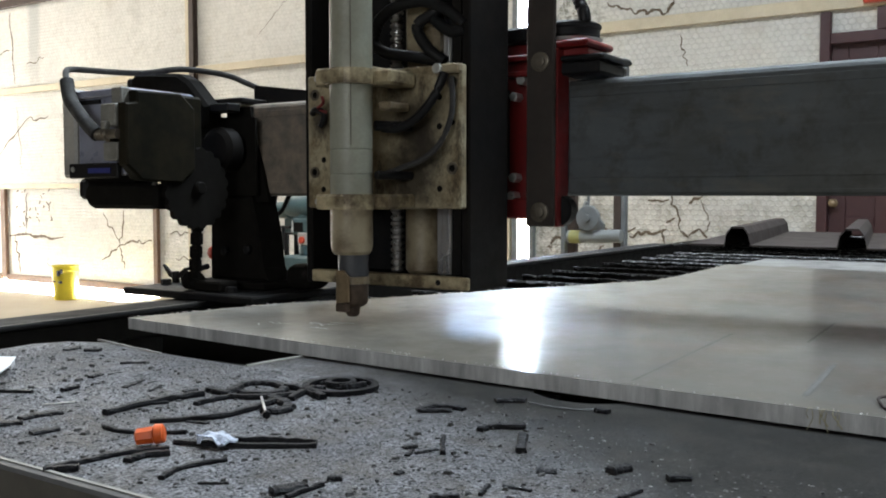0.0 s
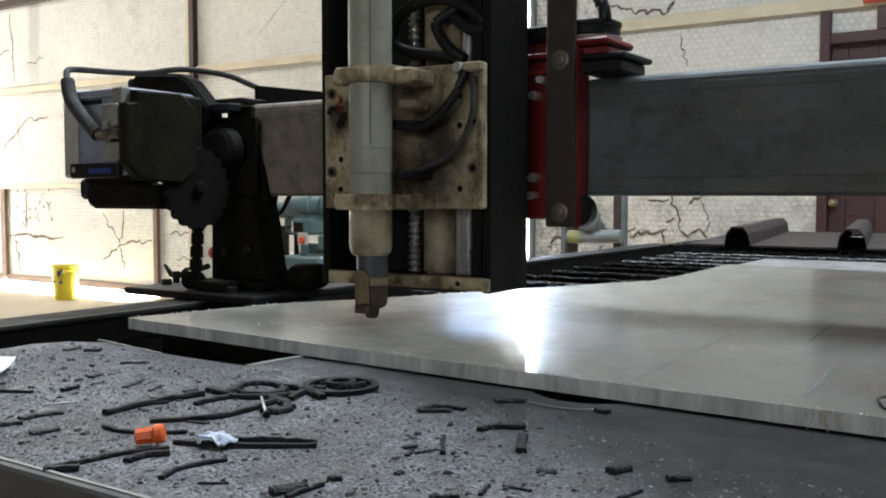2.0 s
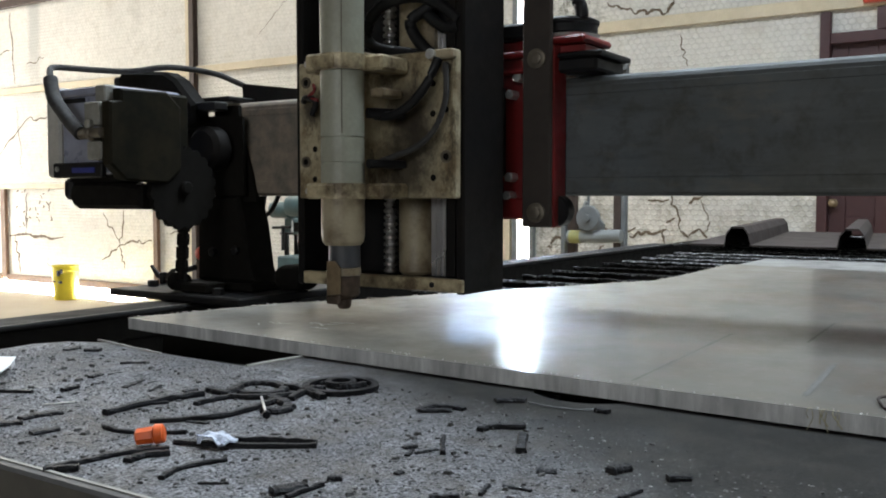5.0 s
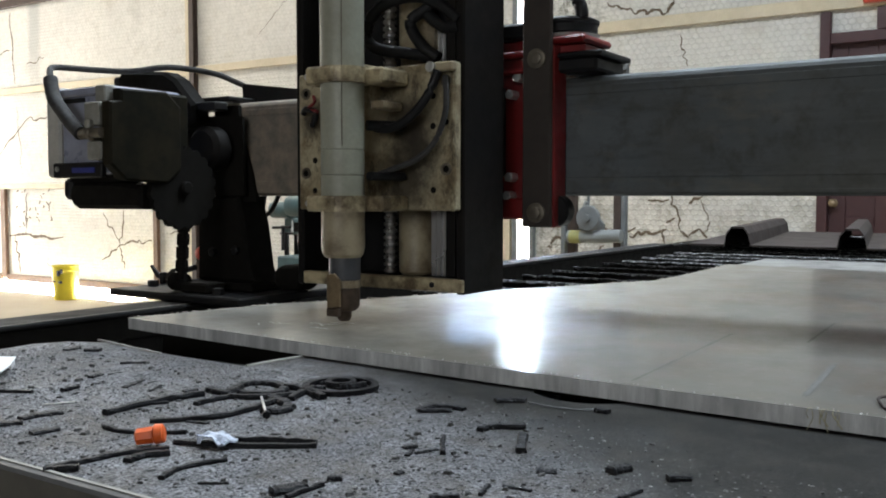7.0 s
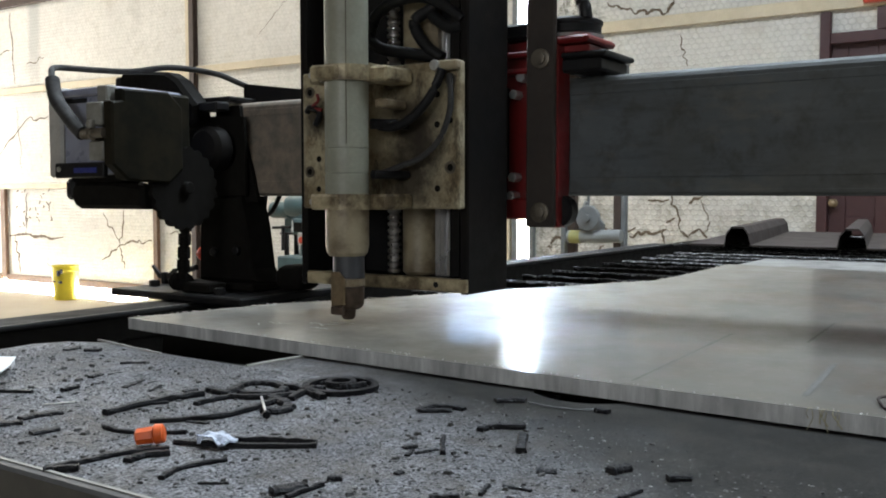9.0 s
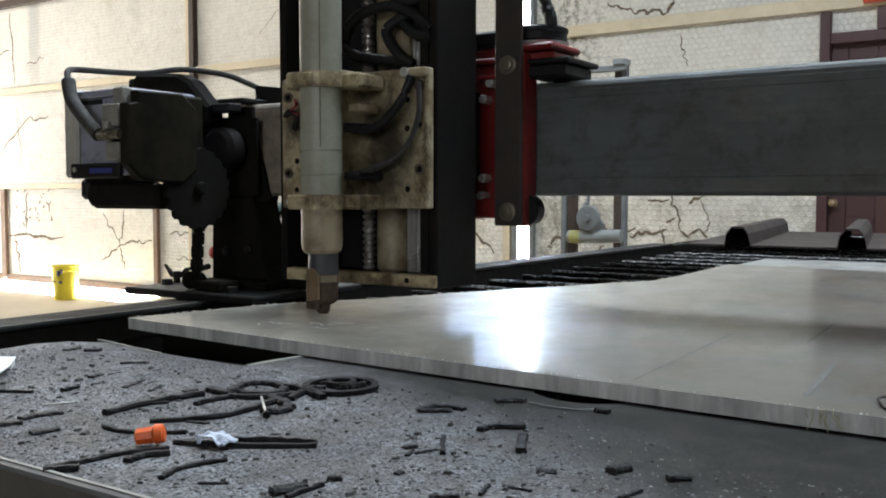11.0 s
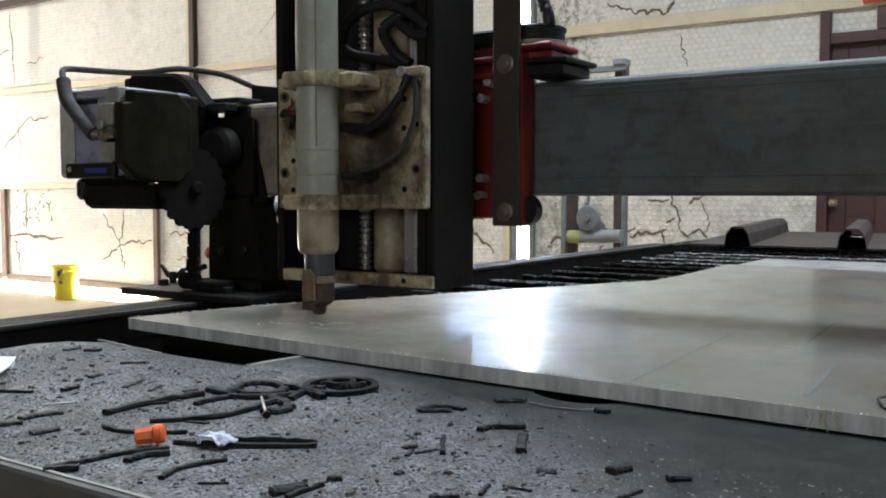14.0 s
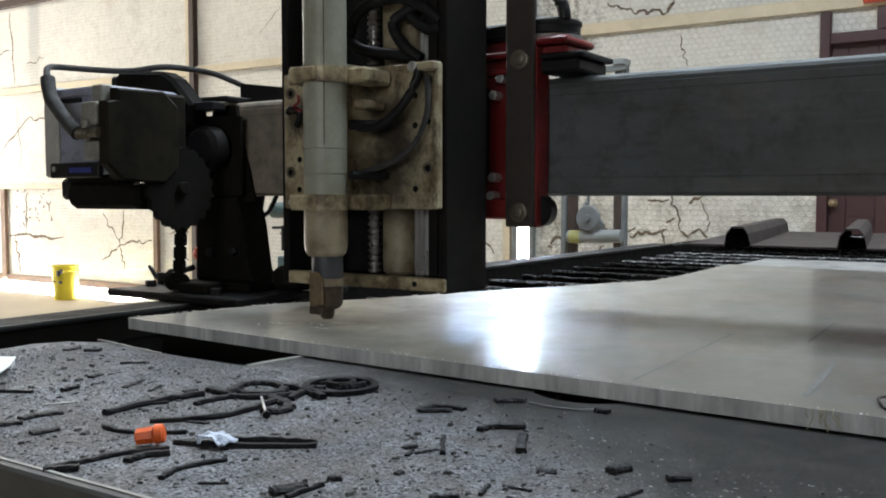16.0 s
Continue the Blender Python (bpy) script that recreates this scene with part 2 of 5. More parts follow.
def wall_material():
    """Pale insulation board behind hexagonal wire netting, with brown water marks."""
    n = Nodes("netted_insulation", 0.8)
    big = n.noise(0.8, 6, 0.6)
    mid = n.noise(5.0, 6, 0.65)
    c = n.mix(n.ramp(big, 0.3, 0.7), (0.68, 0.655, 0.595), (0.55, 0.53, 0.485))
    c = n.mix(n.ramp(mid, 0.54, 0.75, 0.0, 0.5), c, (0.42, 0.37, 0.30))
    c = n.mix(n.ramp(n.noise(2.1, 6, 0.7), 0.52, 0.72, 0.0, 0.45), c, (0.50, 0.49, 0.46))
    xyz = n.t.nodes.new("ShaderNodeSeparateXYZ")
    n.link(n.co, xyz.inputs[0])
    # hexagonal mesh about 50 mm across, pulled a little out of true
    pull = n.math("MULTIPLY", n.noise(3.0, 3), 0.9)
    pu = n.math("ADD", n.math("MULTIPLY", xyz.outputs[0], 19.0), pull)
    pv = n.math("ADD", n.math("MULTIPLY", xyz.outputs[2], 22.0), n.math("MULTIPLY", n.noise(2.3, 3), 0.9))

    def cell(off):
        a = n.math("ABSOLUTE", n.math("SUBTRACT", n.math("FLOORED_MODULO", n.math("ADD", pu, off * 0.5), 1.0), 0.5))
        b = n.math("ABSOLUTE", n.math("SUBTRACT", n.math("FLOORED_MODULO", n.math("ADD", pv, off * 0.866), 1.732), 0.866))
        return n.math("MAXIMUM", a, n.math("ADD", n.math("MULTIPLY", a, 0.5), n.math("MULTIPLY", b, 0.866)))
    wire = n.math("SUBTRACT", 0.5, n.math("MINIMUM", cell(0.0), cell(1.0)))
    c = n.mix(n.math("MULTIPLY", n.ramp(wire, 0.01, 0.14, 0.27, 0.0), n.ramp(n.noise(6, 4), 0.3, 0.6, 0.35, 1.0)), c, (0.27, 0.25, 0.21))
    c = n.mix(n.ramp(n.noise(17, 7, 0.8), 0.46, 0.64, 0.0, 0.45), c, (0.38, 0.365, 0.32))
    mould = n.math("ABSOLUTE", n.math("ADD", xyz.outputs[0], 3.42))
    c = n.mix(n.math("MULTIPLY", n.ramp(mould, 0.15, 0.45, 1.0, 0.0), n.ramp(n.noise(13, 7, 0.8), 0.47, 0.58, 0.0, 0.85)), c, (0.13, 0.12, 0.085))
    low = n.math("MULTIPLY", n.ramp(xyz.outputs[2], 0.9, 1.3, 1.0, 0.0), n.ramp(xyz.outputs[0], -5.6, -4.6))
    c = n.mix(n.math("MULTIPLY", low, n.ramp(n.noise(5.5, 8, 0.8), 0.46, 0.60, 0.0, 0.75)), c, (0.30, 0.275, 0.225))
    run = n.math("ABSOLUTE", n.math("ADD", xyz.outputs[0], n.math("ADD", n.math("MULTIPLY", n.noise(1.5, 4), 0.1), 10.73)))
    c = n.mix(n.math("MULTIPLY", n.ramp(run, 0.07, 0.16, 0.75, 0.0), n.ramp(xyz.outputs[2], 2.2, 2.9)), c, (0.34, 0.34, 0.32))
    c = n.mix(n.ramp(n.noise(1.3, 7, 0.75), 0.55, 0.70, 0.0, 0.5), c, (0.36, 0.34, 0.30))
    n.colour(c)
    n.bump(n.math("ADD", n.ramp(wire, 0.0, 0.2, 1.0, 0.0), n.math("MULTIPLY", mid, 2.0)), 0.4, 0.014)
    return n.m


def concrete_material():
    n = Nodes("dusty_concrete", 0.75)
    big = n.noise(0.9, 6, 0.6)
    c = n.mix(n.ramp(big, 0.35, 0.7), (0.42, 0.36, 0.27), (0.34, 0.28, 0.20))
    c = n.mix(n.ramp(n.noise(7, 6, 0.7), 0.55, 0.75, 0.0, 0.4), c, (0.25, 0.2, 0.14))
    n.colour(c)
    n.bump(n.noise(45, 5), 0.3, 0.004)
    return n.m


def gravel_material():
    n = Nodes("pale_gravel", 0.9)
    c = n.mix(n.ramp(n.noise(0.4, 6), 0.35, 0.7), (0.58, 0.54, 0.47), (0.46, 0.42, 0.35))
    n.colour(n.mix(n.ramp(n.noise(30, 4), 0.5, 0.7, 0, 0.5), c, (0.3, 0.27, 0.22)))
    n.bump(n.noise(30, 4), 0.6, 0.02)
    return n.m


def spatter_material():
    n = Nodes("slat_slag", 0.55, 0.4)
    c = n.mix(n.ramp(n.noise(110, 5, 0.8), 0.50, 0.64), (0.018, 0.017, 0.017), (0.33, 0.325, 0.32))
    n.colour(c)
    n.bump(n.noise(200, 4), 0.6, 0.002)
    return n.m



def edge_material():
    """Torch-cut plate edge with fine upright drag lines."""
    n = Nodes("torch_cut_edge", 0.55, 0.2)
    d = n.noise(75, 5, 0.75, n.mapped((1.0, 1.0, 0.10)))
    # Greys lifted far above the plate's own to make up for weak light.
    c = n.mix(n.ramp(d, 0.32, 0.68), (0.42, 0.43, 0.435), (0.82, 0.83, 0.82))
    c = n.mix(n.ramp(n.noise(22, 4, 0.6, n.mapped((1.0, 1.0, 0.2))), 0.42, 0.62, 0.0, 0.45), c, (0.22, 0.226, 0.232))
    c = n.mix(n.ramp(n.noise(140, 4, 0.75), 0.55, 0.7, 0.0, 0.5), c, (0.66, 0.67, 0.66))
    c = n.mix(n.ramp(n.noise(9, 5), 0.54, 0.72, 0.0, 0.5), c, (0.14, 0.145, 0.15))
    n.colour(c)
    n.bump(d, 0.5, 0.001)
    return n.m


M["edge"] = edge_material()


def lift_plate_material():
    """Ochre oil-soaked aluminium with black grease spread round the two hose fittings."""
    n = Nodes("oil_soaked_aluminium", 0.42, 0.15)
    xyz = n.t.nodes.new("ShaderNodeSeparateXYZ")
    n.link(n.co, xyz.inputs[0])
    c = n.mix(n.ramp(n.noise(9, 6, 0.65), 0.35, 0.68), (0.50, 0.44, 0.30), (0.27, 0.21, 0.115))
    c = n.mix(n.ramp(n.noise(16, 7, 0.75), 0.46, 0.60, 0.0, 0.8), c, (0.14, 0.095, 0.045))
    c = n.mix(n.ramp(n.noise(30, 7, 0.8, n.mapped((1.0, 1.0, 0.45))), 0.50, 0.62, 0.0, 0.85), c, (0.045, 0.030, 0.015))
    for x, z, r in ((0.050, 0.105, 0.050), (0.045, 0.040, 0.048), (0.065, 0.075, 0.034), (-0.098, 0.110, 0.026), (0.02, 0.160, 0.026)):
        dx = n.math("SUBTRACT", xyz.outputs[0], x)
        dz = n.math("SUBTRACT", xyz.outputs[2], z)
        d = n.math("SQRT", n.math("ADD", n.math("MULTIPLY", dx, dx), n.math("MULTIPLY", dz, dz)))
        d = n.math("ADD", d, n.math("MULTIPLY", n.math("SUBTRACT", n.noise(45, 5, 0.7), 0.5), 0.05))
        c = n.mix(n.ramp(d, r * 0.35, r * 1.15, 0.88, 0.0), c, (0.022, 0.015, 0.009))
    n.colour(c)
    n.rough(n.ramp(n.noise(40, 5, 0.7), 0.3, 0.7, 0.32, 0.6))
    n.bump(n.noise(260, 3), 0.25, 0.0006)
    return n.m


M["liftplate"] = lift_plate_material()
M["beam"], M["plate"], M["grit"] = beam_material(), plate_material(), grit_material()
M["wall"], M["concrete"], M["gravel"], M["slat"] = wall_material(), concrete_material(), gravel_material(), spatter_material()


# ---------------------------------------------------------------- mesh helpers
def box(bm, x0, x1, y0, y1, z0, z1, bevel=0.0, seg=1):
    vs = [bm.verts.new(p) for p in ((x0, y0, z0), (x1, y0, z0), (x1, y1, z0), (x0, y1, z0),
                                    (x0, y0, z1), (x1, y0, z1), (x1, y1, z1), (x0, y1, z1))]
    fs = [bm.faces.new([vs[i] for i in q]) for q in ((3, 2, 1, 0), (4, 5, 6, 7), (0, 1, 5, 4), (1, 2, 6, 5), (2, 3, 7, 6), (3, 0, 4, 7))]
    if bevel:
        es = list({e for f in fs for e in f.edges})
        bmesh.ops.bevel(bm, geom=es, offset=bevel, segments=seg, affect="EDGES", profile=0.5)
    return bm


def prism(bm, pts, axis, a, b, bevel=0.0):
    """A flat outline (two coordinates a point) drawn out along an axis from a to b."""
    def p3(p, h):
        return {"x": (h, p[0], p[1]), "y": (p[0], h, p[1]), "z": (p[0], p[1], h)}[axis]
    lo, hi = [bm.verts.new(p3(p, a)) for p in pts], [bm.verts.new(p3(p, b)) for p in pts]
    k = len(pts)
    fs = [bm.faces.new(lo[::-1]), bm.faces.new(hi)]
    fs += [bm.faces.new((lo[i], lo[(i + 1) % k], hi[(i + 1) % k], hi[i])) for i in range(k)]
    bmesh.ops.recalc_face_normals(bm, faces=fs)
    if bevel:
        es = list({e for f in fs[:2] for e in f.edges})
        bmesh.ops.bevel(bm, geom=es, offset=bevel, segments=1, affect="EDGES")
    return bm


def lathe(bm, base, axis, profile, seg=24):
    """A turned body: profile rows (distance along the axis, radius)."""
    axis = Vector(axis).normalized()
    u = axis.orthogonal().normalized()
    w = axis.cross(u)
    rings = []
    for h, r in profile:
        c = Vector(base) + axis * h
        rings.append([bm.verts.new(c + (u * math.cos(2 * math.pi * i / seg) + w * math.sin(2 * math.pi * i / seg)) * max(r, 1e-5)) for i in range(seg)])
    for a, b in zip(rings, rings[1:]):
        for i in range(seg):
            bm.faces.new((a[i], a[(i + 1) % seg], b[(i + 1) % seg], b[i])).smooth = seg > 8
    bm.faces.new(rings[0][::-1])
    bm.faces.new(rings[-1])
    slopes = [math.atan2(b[1] - a[1], b[0] - a[0]) for a, b in zip(profile, profile[1:])]
    for k, ring in enumerate(rings):
        if k in (0, len(rings) - 1) or abs(slopes[k] - slopes[k - 1]) > 0.5:
            for i in range(seg):
                e = bm.edges.get((ring[i], ring[(i + 1) % seg]))
                if e:
                    e.smooth = False
    return bm


def rod(bm, p0, p1, r, seg=16, chamfer=0.0):
    d = Vector(p1) - Vector(p0)
    L = d.length
    c = min(chamfer, r * 0.5, L * 0.4)
    prof = [(0, r - c), (c, r), (L - c, r), (L, r - c)] if c else [(0, r), (L, r)]
    return lathe(bm, p0, d, prof, seg)


def spline(points, steps=6):
    pts = [Vector(p) for p in points]
    out = []
    for i in range(len(pts) - 1):
        p0, p1, p2, p3 = pts[max(i - 1, 0)], pts[i], pts[i + 1], pts[min(i + 2, len(pts) - 1)]
        for s in range(steps):
            t = s / steps
            out.append(0.5 * ((2 * p1) + (p2 - p0) * t + (2 * p0 - 5 * p1 + 4 * p2 - p3) * t * t + (3 * p1 - p0 - 3 * p2 + p3) * t ** 3))
    out.append(pts[-1])
    return out


def hose(bm, points, r, seg=10, steps=6, flat=1.0):
    line = spline(points, steps)
    rings = []
    for i, p in enumerate(line):
        d = (line[min(i + 1, len(line) - 1)] - line[max(i - 1, 0)]).normalized()
        up = Vector((0, 0, 1)) if abs(d.z) < 0.9 else Vector((0, 1, 0))
        u = d.cross(up).normalized()
        w = u.cross(d)
        rings.append([bm.verts.new(p + (u * math.cos(2 * math.pi * k / seg) + w * math.sin(2 * math.pi * k / seg) * flat) * r) for k in range(seg)])
    for a, b in zip(rings, rings[1:]):
        for k in range(seg):
            bm.faces.new((a[k], a[(k + 1) % seg], b[(k + 1) % seg], b[k])).smooth = True
    bm.faces.new(rings[0][::-1])
    bm.faces.new(rings[-1])
    return bm


def ring_band(bm, c, r_in, r_out, z0, z1, seg=28):
    rows = []
    for r, z in ((r_in, z0), (r_out, z0), (r_out, z1), (r_in, z1)):
        rows.append([bm.verts.new((c[0] + r * math.cos(2 * math.pi * i / seg), c[1] + r * math.sin(2 * math.pi * i / seg), z)) for i in range(seg)])
    for a, b in zip(rows, rows[1:] + rows[:1]):
        for i in range(seg):
            bm.faces.new((a[i], a[(i + 1) % seg], b[(i + 1) % seg], b[i]))
    return bm


def thing(name, at, label, category, group="", kind=""):
    ob = new(name)
    ob.location = at
    ob.empty_display_size = 0.05
    return tagged(ob, label, category, group, kind)


def home(ob):
    p = Vector((0, 0, 0))
    while ob:
        p += ob.location
        ob = ob.parent
    return p


def part(name, bm, material, parent=None, label=""):
    """Links a bmesh, drawn in world metres, as one mesh object under a thing or a part."""
    bm.normal_update()
    if parent is not None:
        bmesh.ops.translate(bm, verts=bm.verts, vec=-home(parent))
    me = bpy.data.meshes.new(name)
    bm.to_mesh(me)
    bm.free()
    me.materials.append(M[material])
    ob = new(name, me)
    ob.parent = parent
    return tagged(ob, label)


def B(*a, **k):
    return box(bmesh.new(), *a, **k)


def structure(name, bm, material, label, category):
    return tagged(part(name, bm, material), label, category, kind="structure")


# ---------------------------------------------------------------- the hall
FLOOR = -0.10
WALL_Y = 7.0
SLIT = (-3.87, -3.722)
DOOR = (-1.43, -0.60)


def hall():
    structure("ground", B(-400, 400, -400, 400, -0.6, -0.22), "gravel", "pale dry gravel ground outside the hall", "ground")
    fl = box(bmesh.new(), -14.2, -8.5, -7.2, 6.5, -0.219, FLOOR)
    box(fl, -8.5, 7.2, -7.2, WALL_Y + 0.1, -0.219, FLOOR)
    structure("floor", fl, "concrete", "dusty beige concrete slab floor", "floor")
    w = bmesh.new()
    y0, y1, top = WALL_Y, WALL_Y + 0.1, 4.7
    box(w, -14.2, -8.5, y0, y1, -0.04, top)
    box(w, -8.5, -5.34, y0, y1, FLOOR, top)
    box(w, -5.34, -4.58, y0, y1, FLOOR, top)
    box(w, -4.58, -3.87, y0, y1, FLOOR, 1.85)
    box(w, -4.58, -3.87, y0, y1, 2.36, top)
    box(w, -3.87, -3.832, y0, y1, FLOOR, 1.68)
    box(w, -3.755, SLIT[1], y0, y1, FLOOR, 1.68)
    box(w, SLIT[1], DOOR[0], y0, y1, FLOOR, top)
    box(w, DOOR[0], DOOR[1], y0, y1, 2.14, top)
    box(w, DOOR[1], 7.2, y0, y1, FLOOR, top)
    wall = structure("wall_north", w, "wall", "cream insulation wall behind wire netting, cracked and stained", "wall")
    structure("window_5", B(-4.61, -3.84, WALL_Y + .105, WALL_Y + .125, 1.82, 2.39), "white_panel", "small fibreglass window beside the bright gap", "window")
    # White strip in place of a lit jamb beside a bright opening.
    structure("trim", B(-4.458, -4.40, WALL_Y - .03, WALL_Y - .003, FLOOR, 1.66, bevel=.004), "white_panel", "white upright standing in for a brightly lit jamb", "trim")
    # Unseen wall; the doorway is added for the lamp and covered outside.
    w = bmesh.new()
    box(w, -14.2, -14.1, -7.2, 3.2, FLOOR, top)
    box(w, -14.2, -14.1, 3.2, 6.2, 2.8, top)
    box(w, -14.2, -14.1, 6.2, WALL_Y, FLOOR, top)
    structure("west_cover", B(-14.24, -14.205, 3.15, 6.25, FLOOR, 2.85), "white_panel", "unseen opaque white panel added to shut out the sky", "door")
    structure("wall_west", w, "wall", "unseen cream wall with an opening added for the west fill lamp", "wall")
    # Unseen wall; its opening is only there to hold the added fill lamp.
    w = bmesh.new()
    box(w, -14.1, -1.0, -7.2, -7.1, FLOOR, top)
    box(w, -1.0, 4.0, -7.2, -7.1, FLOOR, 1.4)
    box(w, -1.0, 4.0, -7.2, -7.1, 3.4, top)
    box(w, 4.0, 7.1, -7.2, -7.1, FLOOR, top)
    structure("wall_south", w, "darkwall", "unseen wall, kept dark for an unlit hall, with an opening for a fill lamp", "wall")
    structure("south_cover", B(-1.05, 4.05, -7.23, -7.205, 1.35, 3.45), "white_panel", "unseen opaque white panel added behind the south fill lamp", "window")
    structure("wall_east", B(7.1, 7.2, -7.1, WALL_Y, FLOOR, top), "darkwall", "unseen plain wall, kept dark to cut bounced light", "wall")
    # Unseen roof; the openings are made for the two added lamps.
    c = bmesh.new()
    box(c, -14.2, 7.2, -7.2, 1.5, top, top + 0.08)
    box(c, -14.2, -3.2, 1.5, 3.3, top, top + 0.08)
    box(c, 3.2, 7.2, 1.5, 3.3, top, top + 0.08)
    box(c, -14.2, 7.2, 3.3, 4.0, top, top + 0.08)
    box(c, -14.2, 7.2, 5.8, WALL_Y + 0.1, top, top + 0.08)
    box(c, -14.2, -12.2, 4.0, 5.8, top, top + 0.08)
    box(c, -3.2, 7.2, 4.0, 5.8, top, top + 0.08)
    # Opaque covers out of view, placed to keep sun off the floor.
    structure("roof_cover_1", B(-12.25, -3.15, 3.95, 5.85, top + .085, top + .10), "white_panel", "unseen opaque white panel added over a roof opening to block the sun", "skylight")
    structure("roof_cover_2", B(-3.25, 3.25, 1.45, 3.35, top + .085, top + .10), "white_panel", "unseen opaque white panel added over a roof opening to block the sun", "skylight")
    structure("ceiling", c, "roof", "unseen grey sheet-metal roof with two openings added for lamps", "ceiling")

    # pine strips and brown trim on the north wall
    def strip(x0, x1, z0, z1, mat="wood", d=0.045, label="pine batten nailed across the netted wall"):
        structure("batten", B(x0, x1, WALL_Y - d, WALL_Y - 0.003, z0, z1, bevel=0.004), mat, label, "batten")
    strip(-14.0, -7.95, 2.345, 2.425)
    strip(-7.79, SLIT[0] - 0.02, 2.362, 2.44)
    strip(-3.67, 6.9, 2.34, 2.43)
    strip(-14.0, -7.95, 1.14, 1.20)
    strip(-7.79, -5.40, 1.14, 1.20)
    strip(-14.0, SLIT[0] - 0.02, 3.44, 3.54, "column", 0.06, "dark brown timber girt across the wall")
    strip(-14.0, -11.54, -0.05, 0.04, "brownwood", 0.05, "brown skirting timber along the wall foot")
    strip(-11.42, -8.54, -0.05, 0.035, "brownwood", 0.05, "brown skirting timber along the wall foot")
    structure("batten", B(-11.53, -11.43, WALL_Y - 0.05, WALL_Y - 0.003, 0.0, 1.135, bevel=0.004), "brownwood", "brown upright timber on the wall", "batten")
    structure("batten", B(-8.53, -8.46, WALL_Y - 0.05, WALL_Y - 0.003, 0.0, 1.135, bevel=0.004), "brownwood", "brown upright timber on the wall", "batten")
    structure("batten", B(-7.945, -7.872, WALL_Y - 0.05, WALL_Y - 0.003, FLOOR, 4.6, bevel=0.004), "wood", "pine upright beside the steel column", "batten")
    col = bmesh.new()
    box(col, -7.868, -7.80, WALL_Y - 0.072, WALL_Y - 0.062, FLOOR, 4.69)
    box(col, -7.838, -7.828, WALL_Y - 0.062, WALL_Y - 0.016, FLOOR, 4.69)
    box(col, -7.868, -7.80, WALL_Y - 0.016, WALL_Y - 0.004, FLOOR, 4.69)
    structure("column", col, "column", "dark brown steel column against the wall", "column")
    structure("batten", B(-3.99, -3.92, WALL_Y - 0.05, WALL_Y - 0.003, FLOOR, 1.67, bevel=0.004), "wood", "pine jamb beside the bright gap", "batten")
    structure("batten", B(-3.885, -3.834, WALL_Y - 0.08, WALL_Y - 0.003, FLOOR, 4.6, bevel=0.004), "galv", "grey steel jamb beside the bright gap", "batten")
    structure("batten", B(-3.733, -3.69, WALL_Y - 0.06, WALL_Y - 0.003, FLOOR, 4.6, bevel=0.004), "galv", "grey steel jamb beside the bright gap", "batten")
    return wall


